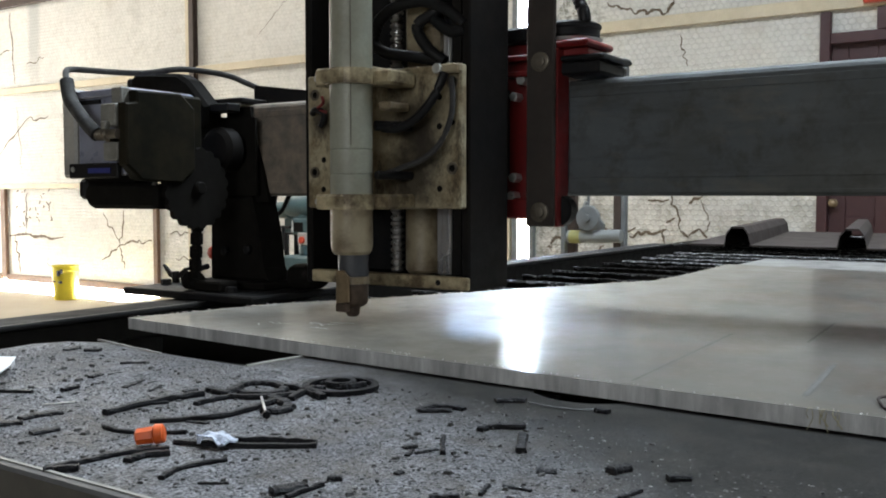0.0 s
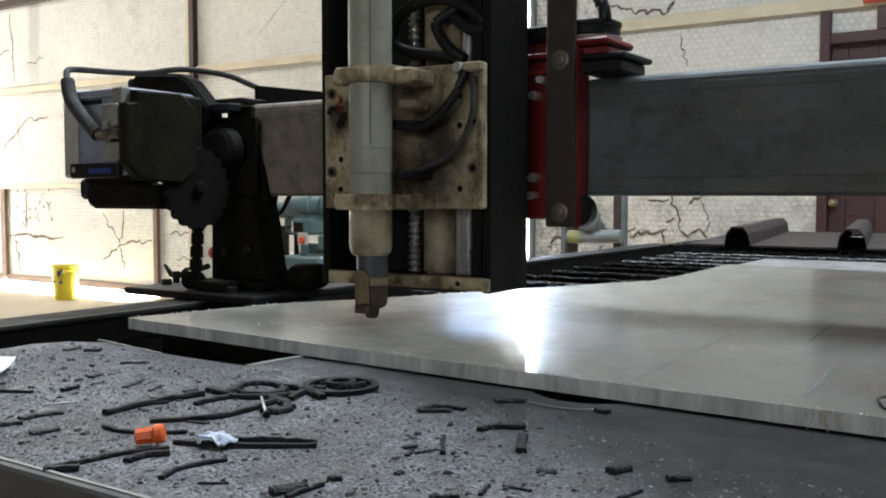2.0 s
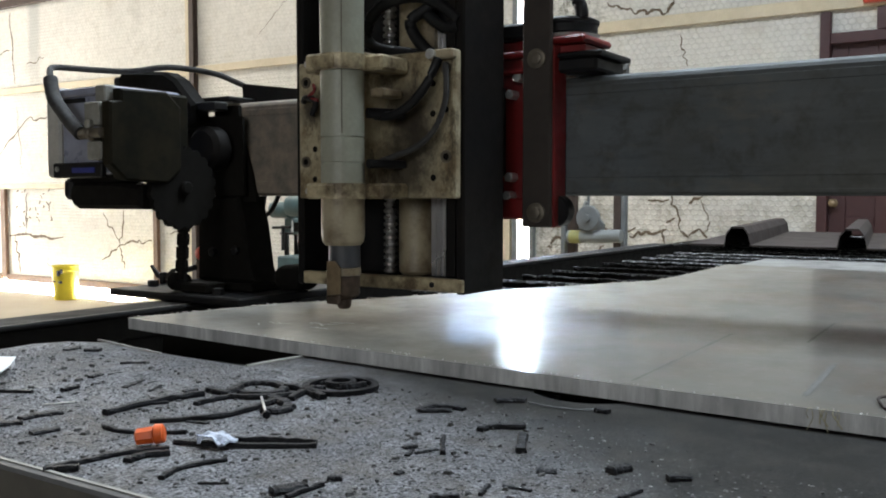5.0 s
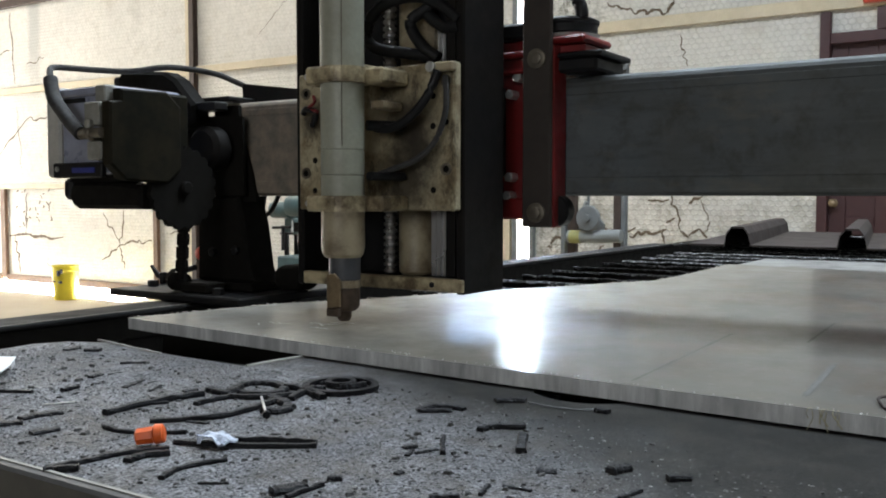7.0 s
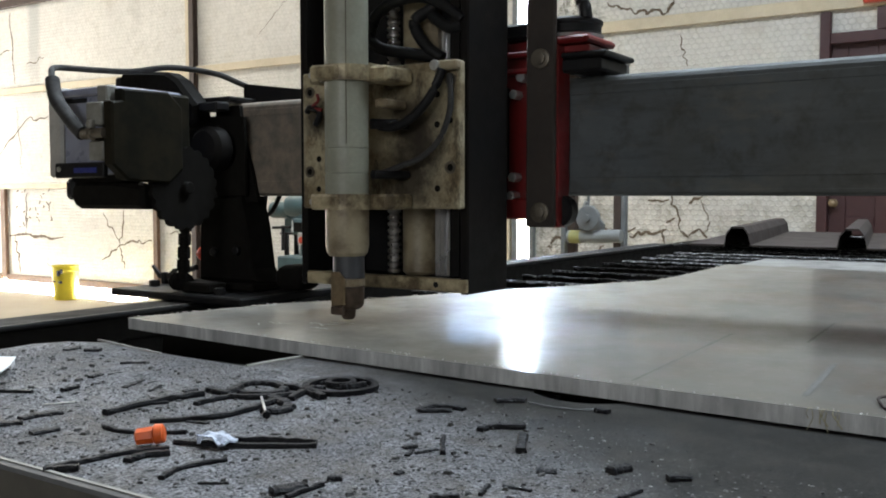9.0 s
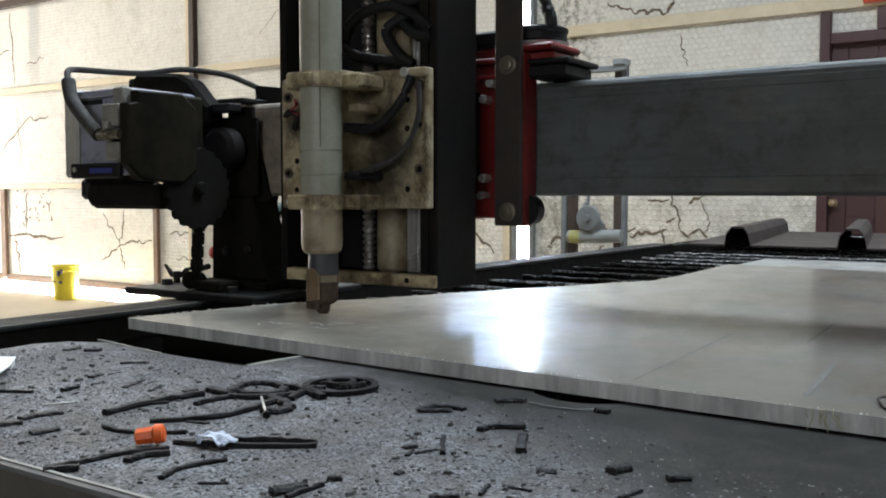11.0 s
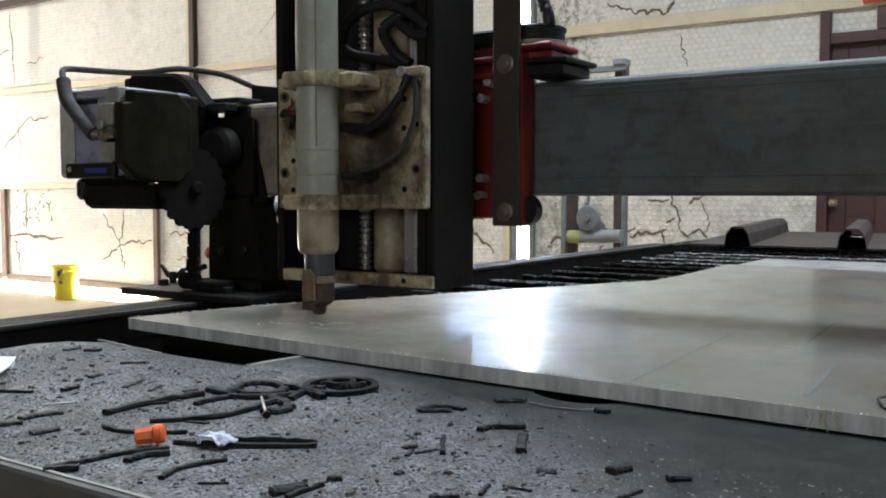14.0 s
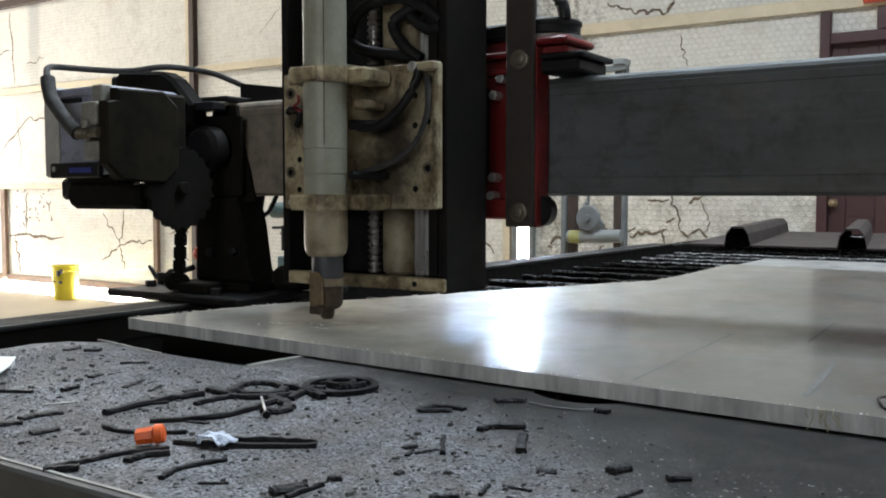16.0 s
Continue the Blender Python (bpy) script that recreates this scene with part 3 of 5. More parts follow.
def cracks(wall):
    """Open tears and branching cracks in the insulation."""
    rnd = random.Random(5)
    M["tear"] = worn("torn_backing", (0.14, 0.105, 0.07), (0.07, 0.05, 0.035), 0.85, 0.0, 8, 0.6)

    def tear(x, z, dx, dz, wid, n=9, jag=0.05):
        bm = bmesh.new()
        ctrl = [Vector((x + dx * i / n + (rnd.uniform(-jag, jag) if 0 < i < n else 0), 0, z + dz * i / n + (rnd.uniform(-jag, jag) if 0 < i < n else 0))) for i in range(n + 1)]
        line = spline(ctrl, 4)
        up = []
        for i, p in enumerate(line):
            d = (line[min(i + 1, len(line) - 1)] - line[max(i - 1, 0)]).normalized()
            t = i / (len(line) - 1)
            h = wid * (0.25 + 0.35 * rnd.random()) * (1 - 0.5 * abs(2 * t - 1))
            up.append((bm.verts.new((p.x - d.z * h, WALL_Y - 0.004, p.z + d.x * h)), bm.verts.new((p.x + d.z * h, WALL_Y - 0.004, p.z - d.x * h))))
        for p, q in zip(up, up[1:]):
            bm.faces.new((p[0], q[0], q[1], p[1]))
        part("crack", bm, "tear", wall)
    rows = [(-11.41, 0.53, 1.15, 0.01, .04), (-11.06, 0.56, 0.08, 0.54, .022), (-11.28, 0.54, 0.10, -0.48, .03), (-9.17, 0.48, 0.08, 0.40, .026),
            (-9.17, 0.48, -0.30, 0.37, .022), (-9.17, 0.48, 0.57, 0.06, .024), (-9.17, 0.48, -0.34, -0.19, .024), (-9.17, 0.48, 0.08, -0.29, .026),
            (-11.27, 3.39, 0.07, -0.91, .022), (-11.29, 2.92, -0.23, -0.04, .02), (-10.94, 2.70, 0.38, 0.07, .018), (-10.50, 2.04, -0.49, -0.03, .022),
            (-10.99, 2.01, -0.59, -0.42, .022), (-11.18, 2.18, 0.08, -0.79, .014), (-8.3, 0.62, 0.5, 0.05, .014), (-8.2, 0.35, 0.4, 0.0, .014), (-6.9, 2.7, 0.4, 0.3, .008),
            (-3.4, 0.95, 0.1, -0.4, .05), (-3.3, 0.75, 0.5, 0.05, .03), (-3.55, 0.65, 0.45, 0.25, .05), (-4.9, 0.72, 0.7, 0.12, .02), (-4.4, 0.85, 0.3, -0.3, .03),
            (-3.062, 2.589, 0.22, -0.095, .022), (-2.847, 2.492, 0.28, -0.035, .030), (-2.571, 2.458, 0.06, 0.08, .036), (-2.52, 2.53, 0.09, 0.09, .014), (-2.461, 2.278, 0.062, -0.24, .014)]
    rows += [(-2.51, 1.05, 0.07, -0.26, .022), (-2.44, 0.78, 0.07, -0.05, .028), (-2.85, 0.73, 0.30, 0.06, .032), (-2.55, 0.84, 0.07, 0.04, .022), (-2.59, 0.78, 0.03, -0.10, .022),
             (-2.37, 0.75, 0.08, 0.05, .028), (-2.29, 0.80, 0.06, -0.07, .028), (-2.28, 1.02, 0.06, -0.16, .012), (-2.21, 0.86, -0.03, -0.09, .014), (-2.70, 1.01, 0.17, 0.01, .02)]
    for x, z, dx, dz, wid in rows:
        tear(x, z, dx, dz, wid, 8, min(0.03, 0.07 * math.hypot(dx, dz)))
    for k in range(26):
        x = rnd.uniform(-11.3, -10.5)
        z = rnd.uniform(0.65, 1.1)
        tear(x, z, rnd.uniform(0.02, 0.05), rnd.uniform(-.07, .07), 0.024, 3, 0.01)
    for k in range(12):
        x = rnd.uniform(-4.9, -1.6)
        z = rnd.uniform(0.55, 1.1)
        tear(x, z, rnd.uniform(0.04, 0.12), rnd.uniform(-.08, .08), rnd.uniform(.01, .03), 4, 0.015)


def house_door():
    d = thing("door_1", (-1.0, WALL_Y + 0.05, FLOOR), "closed maroon panelled door with a brass knob", "door", kind="structure")
    yf = WALL_Y + 0.02
    x0, x1 = DOOR[0] + 0.061, DOOR[1] - 0.0005
    part("slab", B(x0, x1, yf + 0.012, yf + 0.05, FLOOR + 0.001, 2.104), "maroon", d)
    part("stile", B(x0, x0 + 0.11, yf - 0.004, yf + 0.010, FLOOR + 0.001, 2.104, bevel=0.003), "maroon", d)
    part("stile", B(x0 + 0.30, x0 + 0.42, yf - 0.004, yf + 0.010, FLOOR + 0.001, 2.104, bevel=0.003), "maroon", d)
    part("stile", B(x1 - 0.11, x1, yf - 0.004, yf + 0.010, FLOOR + 0.001, 2.104, bevel=0.003), "maroon", d)
    for z0, z1 in ((FLOOR + 0.01, 0.12), (0.78, 0.90), (1.60, 1.72), (1.985, 2.104)):
        for a, b in ((x0 + 0.112, x0 + 0.298), (x0 + 0.422, x1 - 0.112)):
            part("rail", B(a, b, yf - 0.004, yf + 0.010, z0, z1, bevel=0.003), "maroon", d)
    kb = lathe(bmesh.new(), (x0 + 0.035, yf - 0.004, 1.0), (0, -1, 0), [(0, .028), (.006, .028), (.01, .012), (.035, .012), (.042, .026), (.06, .03), (.072, .022), (.078, .004)], 20)
    part("knob", kb, "brass", d, "worn brass knob")
    structure("trim", B(DOOR[0] - 0.01, DOOR[0] + 0.06, WALL_Y - 0.05, WALL_Y + 0.09, FLOOR, 2.33, bevel=0.004), "maroon", "maroon timber door post", "door frame")
    structure("trim", B(DOOR[0] + 0.06, DOOR[1], WALL_Y - 0.045, WALL_Y + 0.09, 2.105, 2.18, bevel=0.004), "maroon", "maroon timber door header", "door frame")
    structure("trim", B(DOOR[0] + 0.355, DOOR[0] + 0.45, WALL_Y - 0.05, WALL_Y - 0.003, 2.18, 2.33, bevel=0.004), "maroon", "maroon timber upright over the door", "door frame")


def red_box():
    ob = part("red_box", B(-1.159, -0.969, 6.90, 6.954, 2.359, 2.404, bevel=.006), "redlamp")
    tagged(ob, "small bright red plastic box fixed on the batten", "box")


wall_north = hall()
red_box()
cracks(wall_north)
house_door()


# ---------------------------------------------------------------- background things
def bucket():
    b = b_ob = thing("bucket", (-9.2, 6.29, FLOOR), "yellow plastic bucket with a dark printed mark, on the floor", "bucket")
    c = (-9.2, 6.29, FLOOR)
    part("shell", lathe(bmesh.new(), c, (0, 0, 1), [(0, .118), (.01, .122), (.30, .140), (.305, .148), (.325, .148), (.33, .142), (.37, .144), (.375, .15), (.379, .142), (.37, .138), (.03, .115)], 32), "yellow", b)
    part("bail", hose(bmesh.new(), [(-9.345, 6.25, .24), (-9.37, 6.18, .30), (-9.36, 6.2, .36), (-9.31, 6.2, .37)], .004, 6), "zinc", b, "bent wire handle")
    for x, z, a, b in ((-9.13, .09, .05, .03), (-9.15, .17, .03, .06), (-9.22, .10, .03, .02), (-9.09, .20, .02, .05)):
        part("mark", B(x, x + a, 6.145, 6.168, z, z + b), "black", b_ob, "dark printed patch")


def drill_press():
    d = thing("drill_press", (-4.05, 4.55, FLOOR), "teal drill machine with a round motor on a grey steel stand", "drill press")
    part("motor", lathe(bmesh.new(), (-4.24, 4.55, .985), (1, 0.15, 0), [(0, .03), (.01, .062), (.03, .070), (.16, .070), (.165, .078), (.20, .078), (.21, .070), (.27, .066), (.28, .03)], 28), "teal", d)
    part("fan_cover", lathe(bmesh.new(), (-3.95, 4.593, .985), (1, 0.15, 0), [(0, .05), (.004, .078), (.05, .074), (.06, .05)], 28), "teal", d)
    part("head", B(-4.15, -3.96, 4.48, 4.64, .80, .905, bevel=.02, seg=2), "teal", d)
    # Flat black patch on the face, in place of a shaded recess.
    part("recess_patch", B(-4.12, -4.04, 4.474, 4.481, .82, .88, bevel=.003), "soot", d)
    part("neck", B(-4.10, -3.98, 4.5, 4.62, .905, .925), "teal", d)
    part("quill", rod(bmesh.new(), (-4.10, 4.55, .66), (-4.10, 4.55, .80), .03, 18), "teal", d)
    part("column", rod(bmesh.new(), (-3.90, 4.60, .60), (-3.90, 4.60, .93), .022), "greypaint", d, "pale grey steel column")
    part("belt_guard", B(-3.96, -3.90, 4.52, 4.62, .70, .80, bevel=.01), "teal", d)
    part("button", lathe(bmesh.new(), (-4.035, 4.462, .768), (0, -1, 0), [(0, .022), (.012, .022), (.016, .016)], 18), "redlamp", d, "red stop button")
    part("switch_box", B(-4.075, -3.995, 4.463, 4.48, .735, .815, bevel=.004), "servo_cap", d)
    part("feed_handle", rod(bmesh.new(), (-4.25, 4.42, .845), (-4.10, 4.42, .85), .009, 10), "black", d)
    part("feed_shaft", rod(bmesh.new(), (-4.16, 4.42, .70), (-4.16, 4.42, .86), .012, 10), "black", d)
    part("back_panel", B(-4.46, -4.068, 4.75, 4.77, .795, 1.030, bevel=.006), "teal", d)
    part("lower_panel", B(-4.36, -4.068, 4.75, 4.77, .61, .73, bevel=.006), "teal", d)
    part("back_motor", lathe(bmesh.new(), (-4.50, 4.68, .955), (1, 0.1, 0), [(0, .03), (.008, .055), (.15, .058), (.16, .045)], 24), "teal", d)
    part("frame_post", B(-4.435, -4.405, 4.72, 4.745, .57, .80, bevel=.003), "black", d)
    part("frame_post", B(-4.345, -4.325, 4.72, 4.745, .57, .80, bevel=.003), "black", d)
    part("frame_bar", B(-4.47, -4.20, 4.715, 4.735, .785, .80, bevel=.003), "black", d)
    part("frame_foot", B(-4.46, -4.20, 4.70, 4.745, .57, .60, bevel=.003), "black", d)
    part("base", B(-4.20, -3.86, 4.40, 4.72, .57, .665, bevel=.01), "teal", d)
    part("stand", B(-4.18, -3.88, 4.42, 4.7, FLOOR, .57, bevel=.01), "black", d)


def roller_stand():
    r = thing("roller_stand", (-2.05, 4.5, FLOOR), "grey steel roller stand with a pulley and round tube", "roller stand")
    part("post", B(-2.215, -2.19, 4.48, 4.52, FLOOR, 1.70, bevel=.003), "galv", r)
    part("post", B(-2.185, -2.14, 4.50, 4.54, FLOOR, 1.70, bevel=.003), "column", r)
    part("post", B(-1.925, -1.885, 4.50, 4.54, FLOOR, 1.72, bevel=.003), "column", r)
    part("post", B(-1.883, -1.86, 4.50, 4.54, FLOOR, 1.72, bevel=.003), "galv", r)
    part("tube", rod(bmesh.new(), (-2.16, 4.46, .835), (-1.86, 4.46, .845), .034, 24, .004), "greypaint", r)
    part("tube_label", rod(bmesh.new(), (-2.145, 4.4595, .8352), (-2.085, 4.4595, .8372), .0347, 24), "label", r, "worn yellow label")
    part("pulley", lathe(bmesh.new(), (-2.03, 4.44, .935), (0, -1, 0), [(0, .02), (.0, .062), (.008, .066), (.014, .055), (.02, .066), (.028, .062), (.03, .02), (.045, .018), (.046, .002)], 28), "galv", r)
    part("bracket", prism(bmesh.new(), [(-2.10, .868), (-1.96, .868), (-1.955, .90), (-2.0, .96), (-2.05, .97), (-2.09, .90)], "y", 4.45, 4.47), "galv", r)
    part("finial", rod(bmesh.new(), (-2.075, 4.46, .98), (-2.055, 4.46, 1.02), .012, 10), "greypaint", r)
    part("top_bar", B(-2.19, -1.85, 4.47, 4.50, 1.685, 1.715, bevel=.003), "galv", r)
    part("top_cap", B(-1.92, -1.855, 4.46, 4.545, 1.715, 1.745, bevel=.003), "greypaint", r)
    part("brace", rod(bmesh.new(), (-2.07, 4.5, .865), (-2.06, 4.5, 1.18), .008, 10), "galv", r)


bucket()
drill_press()
roller_stand()

# ---------------------------------------------------------------- cutting table
TABLE_Z = 0.885
PLATE_Z = 0.900


def cutting_table():
    t = thing("cutting_table", (0.1, 2.3, FLOOR), "black steel plasma cutting table with slatted bed", "cutting table")

    def rail(x0, x1, name):
        part("rail_body", B(x0 + .002, x1 - .002, 0.30, 3.12, .845, .8765), "soot", t)
        r = part(name, B(x0, x1, 0.30, 3.12, .877, TABLE_Z, bevel=.002), "rail", t, "worn black rail with a bright edge")
        part("rail_wear", B(x1 - .0035, x1 - .0012, 0.30, 3.12, TABLE_Z + .0001, TABLE_Z + .0007), "capgrey", r, "bright worn line along the rail")
        return r
    rail(-1.185, -1.108, "rail")
    rail(1.45, 1.54, "rail")
    part("side_panel", B(-1.15, -1.112, 0.36, 4.30, .55, .843), "soot", t)
    part("slat_ledge", B(-1.111, -.958, 0.36, 4.30, .79, .80), "soot", t)
    part("side_panel", B(1.452, 1.50, 0.36, 4.30, .55, .843), "soot", t)
    part("rail_extension", B(-1.18, -1.112, 3.125, 4.30, .845, .878, bevel=.003), "soot", t)
    part("front_panel", B(-1.13, 1.50, 0.316, 0.3255, .55, .8865, bevel=.002), "panelgrey", t, "dark front edge with a worn bright rim")
    part("worn_rim", B(-1.13, 1.50, 0.3232, 0.3260, .8866, .8873), "capgrey", t, "bright worn rim of the front panel")
    part("back_panel", B(-1.13, 1.50, 4.305, 4.33, .55, .86), "soot", t)
    part("pan", B(-1.111, 1.45, 0.324, 4.30, .55, .57), "soot", t)
    for x in (-1.12, 1.42):
        for y in (0.42, 2.3, 4.2):
            part("leg", B(x, x + .07, y, y + .07, FLOOR, .549, bevel=.003), "black", t)
    rnd = random.Random(3)
    y = 0.40
    while y < 4.28:
        bm = bmesh.new()
        n = 150
        x0, x1 = -.957 + rnd.uniform(-.012, .012), 1.445
        rings = []
        lean = rnd.uniform(-.004, .004)
        for i in range(n + 1):
            x = x0 + (x1 - x0) * i / n
            # burnt notches along the upper edge
            z = TABLE_Z - 0.002 - max(0, noise.noise((x * 60, y * 9, 0))) * 0.005 if y > .95 else TABLE_Z - 0.006 - abs(noise.noise((x * 22, y * 9, 0))) * .004
            w = 0.0024 + max(0, noise.noise((x * 70, y * 5, 3))) * .004
            wob = noise.noise((x * 2, y * 7, 5)) * .0006
            zm = z - .0025 - abs(noise.noise((x * 45, y * 3, 7))) * .007
            row = ((-.0025 + wob, .60), (-.0026 + wob, zm), (wob + lean - w, z), (wob + lean + w, z), (.0026 + wob, zm), (.0025 + wob, .60))
            rings.append([bm.verts.new((x, y + dy, zz)) for dy, zz in row])
        for p, q in zip(rings, rings[1:]):
            for k in range(5):
                # Slats nearer than y = 1 are black throughout, for the shaded gap.
                bm.faces.new((p[k], q[k], q[k + 1], p[k + 1])).material_index = 0 if 0 < k < 4 and y > 1.0 else 1
        bm.faces.new(rings[0][::-1]).material_index = 1
        bm.faces.new(rings[-1]).material_index = 1
        part("slat", bm, "slat", t).data.materials.append(M["soot"])
        y += 0.135
    return t


def filled(bm, loops, z0, z1):
    """A plate with the outline loops[0] and holes loops[1:]."""
    edges = []
    for loop in loops:
        vs = [bm.verts.new((x, y, z1)) for x, y in loop]
        edges += [bm.edges.new((vs[i], vs[(i + 1) % len(vs)])) for i in range(len(vs))]
    made = bmesh.ops.triangle_fill(bm, use_beauty=True, edges=edges)
    faces = [g for g in made["geom"] if isinstance(g, bmesh.types.BMFace)]
    bmesh.ops.recalc_face_normals(bm, faces=faces)
    if faces and faces[0].normal.z < 0:
        bmesh.ops.reverse_faces(bm, faces=faces)
    ext = bmesh.ops.extrude_face_region(bm, geom=faces)
    vs = [g for g in ext["geom"] if isinstance(g, bmesh.types.BMVert)]
    bmesh.ops.translate(bm, verts=vs, vec=(0, 0, z0 - z1))
    bmesh.ops.recalc_face_normals(bm, faces=bm.faces)
    return bm


def jagged(points, step, amp, seed):
    """The outline cut into short steps with a slightly rough edge."""
    rnd = random.Random(seed)
    out = []
    for i, p in enumerate(points):
        q = points[(i + 1) % len(points)]
        n = max(1, int(math.dist(p, q) / step))
        for k in range(n):
            t = k / n
            a = amp if k else 0
            out.append((p[0] + (q[0] - p[0]) * t + rnd.uniform(-a, a), p[1] + (q[1] - p[1]) * t + rnd.uniform(-a, a)))
    return out


def steel_plate():
    p = thing("steel_plate", (-0.1, 1.3, PLATE_Z - .0135), "thick grey steel plate with torch-cut edges on the slats", "steel plate")
    cut = [(-.604, 2.05), (-.598, 1.88), (-.592, 1.69), (-.597, 1.58), (-.640, 1.50), (-.688, 1.39), (-.757, 1.256), (-.800, 1.155), (-.832, 1.08),
           (-.866, 1.02), (-.903, .957), (-.921, .895), (-.940, .79)]
    outline = [(-.954, .738), (-.63, .711), (-.405, .697), (-.145, .686), (.9, .66), (.95, 2.03), (-.28, 2.01)] + cut
    body = part("body", filled(bmesh.new(), [jagged(outline, .02, .0003, 8)], PLATE_Z - .0135, PLATE_Z), "plate", p)
    body.data.materials.append(M["edge"])
    for f in body.data.polygons:
        f.material_index = 1 if abs(f.normal.z) < 0.5 else 0
    # dross beads along the torch-cut edge
    rnd = random.Random(21)
    bm = bmesh.new()
    path = cut + [(-.953, .742)]
    for a, b in zip(path, path[1:]):
        for k in range(int(math.dist(a, b) / .006)):
            t = rnd.random()
            bmesh.ops.create_icosphere(bm, subdivisions=1, radius=rnd.uniform(.0008, .0022),
                                       matrix=Matrix.Translation((a[0] + (b[0] - a[0]) * t + rnd.uniform(-.001, .003), a[1] + (b[1] - a[1]) * t, PLATE_Z)))
    tagged(part("dross", bm, "plate", p, "beads of pale dross along the cut edge"), kind="stuff")
    M["mark"] = worn("dark_scribe", (0.085, 0.083, 0.076), (0.125, 0.122, 0.112), 0.85, 0.0, 60, 0.9, 220, .05, .35, .6)
    M["burr"] = worn("pale_burr", (0.50, 0.47, 0.33), (0.25, 0.22, 0.15), 0.6, 0.0, 200, 0.6)
    M["chalk"] = worn("soapstone", (0.75, 0.75, 0.74), (0.5, 0.5, 0.5), 0.8, 0.0, 90, 0.5)

    def stroke(x0, y0, x1, y1, w, mat, name):
        bm = bmesh.new()
        L = math.hypot(x1 - x0, y1 - y0)
        nx, ny = -(y1 - y0) / L, (x1 - x0) / L
        n = max(2, int(L / .01))
        rows = []
        for i in range(n + 1):
            t = i / n
            h = w * rnd.uniform(.5, 1.0)
            x, y = x0 + (x1 - x0) * t, y0 + (y1 - y0) * t
            rows.append((bm.verts.new((x + nx * h, y + ny * h, PLATE_Z + .0004)), bm.verts.new((x - nx * h, y - ny * h, PLATE_Z + .0004))))
        for a, b in zip(rows, rows[1:]):
            bm.faces.new((a[0], a[1], b[1], b[0]))
        part(name, bm, mat, p)
    stroke(-0.285, 0.708, -0.293, 1.010, 0.0022, "mark", "scribe_line")
    stroke(-0.155, 0.723, -0.163, 0.880, 0.0030, "mark", "scribe_line")
    stroke(-0.211, 0.994, -0.217, 1.162, 0.0022, "mark", "scribe_line")
    for k in range(13):
        x, y = rnd.uniform(-.79, -.675), rnd.uniform(.785, .845)
        stroke(x, y, x + rnd.uniform(.008, .026), y + rnd.uniform(-.02, .02), rnd.uniform(.0008, .0017), "chalk", "chalk_line")
    bm = bmesh.new()
    for k in range(150):
        x = rnd.uniform(-.90, .10)
        y = .731 - (x + .95) * .054 + abs(rnd.gauss(0, .004))
        bmesh.ops.create_icosphere(bm, subdivisions=1, radius=rnd.uniform(.0004, .0009), matrix=Matrix.Translation((x, y, PLATE_Z - rnd.choice((0, 0, 0, .012)))))
    tagged(part("edge_spatter", bm, "chalk", p, "pale beads of spatter on the near edge"), kind="stuff")
    for k in range(9):
        x, dz = -.148 + rnd.uniform(0, .024), rnd.uniform(.006, .020)
        pts = [(x, .6865, PLATE_Z + .0006), (x + rnd.uniform(-.002, .002), .6845, PLATE_Z - dz * .4), (x + rnd.uniform(-.004, .004), .6835, PLATE_Z - dz)]
        part("burr", hose(bmesh.new(), pts, rnd.uniform(.0003, .0006), 5, 4), "burr", p, "pale curl of burr over the edge")
    part("wire_curl", hose(bmesh.new(), [(-.098, .71, PLATE_Z + .001), (-.105, .728, PLATE_Z + .004), (-.098, .745, PLATE_Z + .003), (-.075, .75, PLATE_Z + .002)], .0011, 6), "rust", p)
    return p


table = cutting_table()
steel_plate()


def bed_sheets():
    a = thing("scrap_sheet", (0, 0, TABLE_Z - .004), "dark steel sheet crusted with slag, scorched smooth beside a round cut-out", "steel sheet")
    hole = [(-.326 + .045 * math.cos(2 * math.pi * i / 40), .708 + .036 * math.sin(2 * math.pi * i / 40)) for i in range(40)]
    outline = [(-.948, .3265), (1.40, .3265), (1.40, .95), (-.62, .95), (-.643, .72), (-.653, .6405), (-.775, .646), (-.890, .660), (-.934, .641), (-.952, .608), (-.948, .565)]
    part("under_sheet", B(-.42, -.36, .66, .73, TABLE_Z - .012, TABLE_Z - .010), "galv", a, "pale sheet seen through the cut-out")
    part("body", filled(bmesh.new(), [jagged(outline, .03, .0006, 4), hole], TABLE_Z - .004, TABLE_Z), "grit", a)
    part("bright_rim", hose(bmesh.new(), [(-.6530, .6405, TABLE_Z), (-.6480, .680, TABLE_Z + .0004), (-.6410, .725, TABLE_Z)], .0018, 8), "capgrey", a, "bare bright rim of the sheet")


bed_sheets()


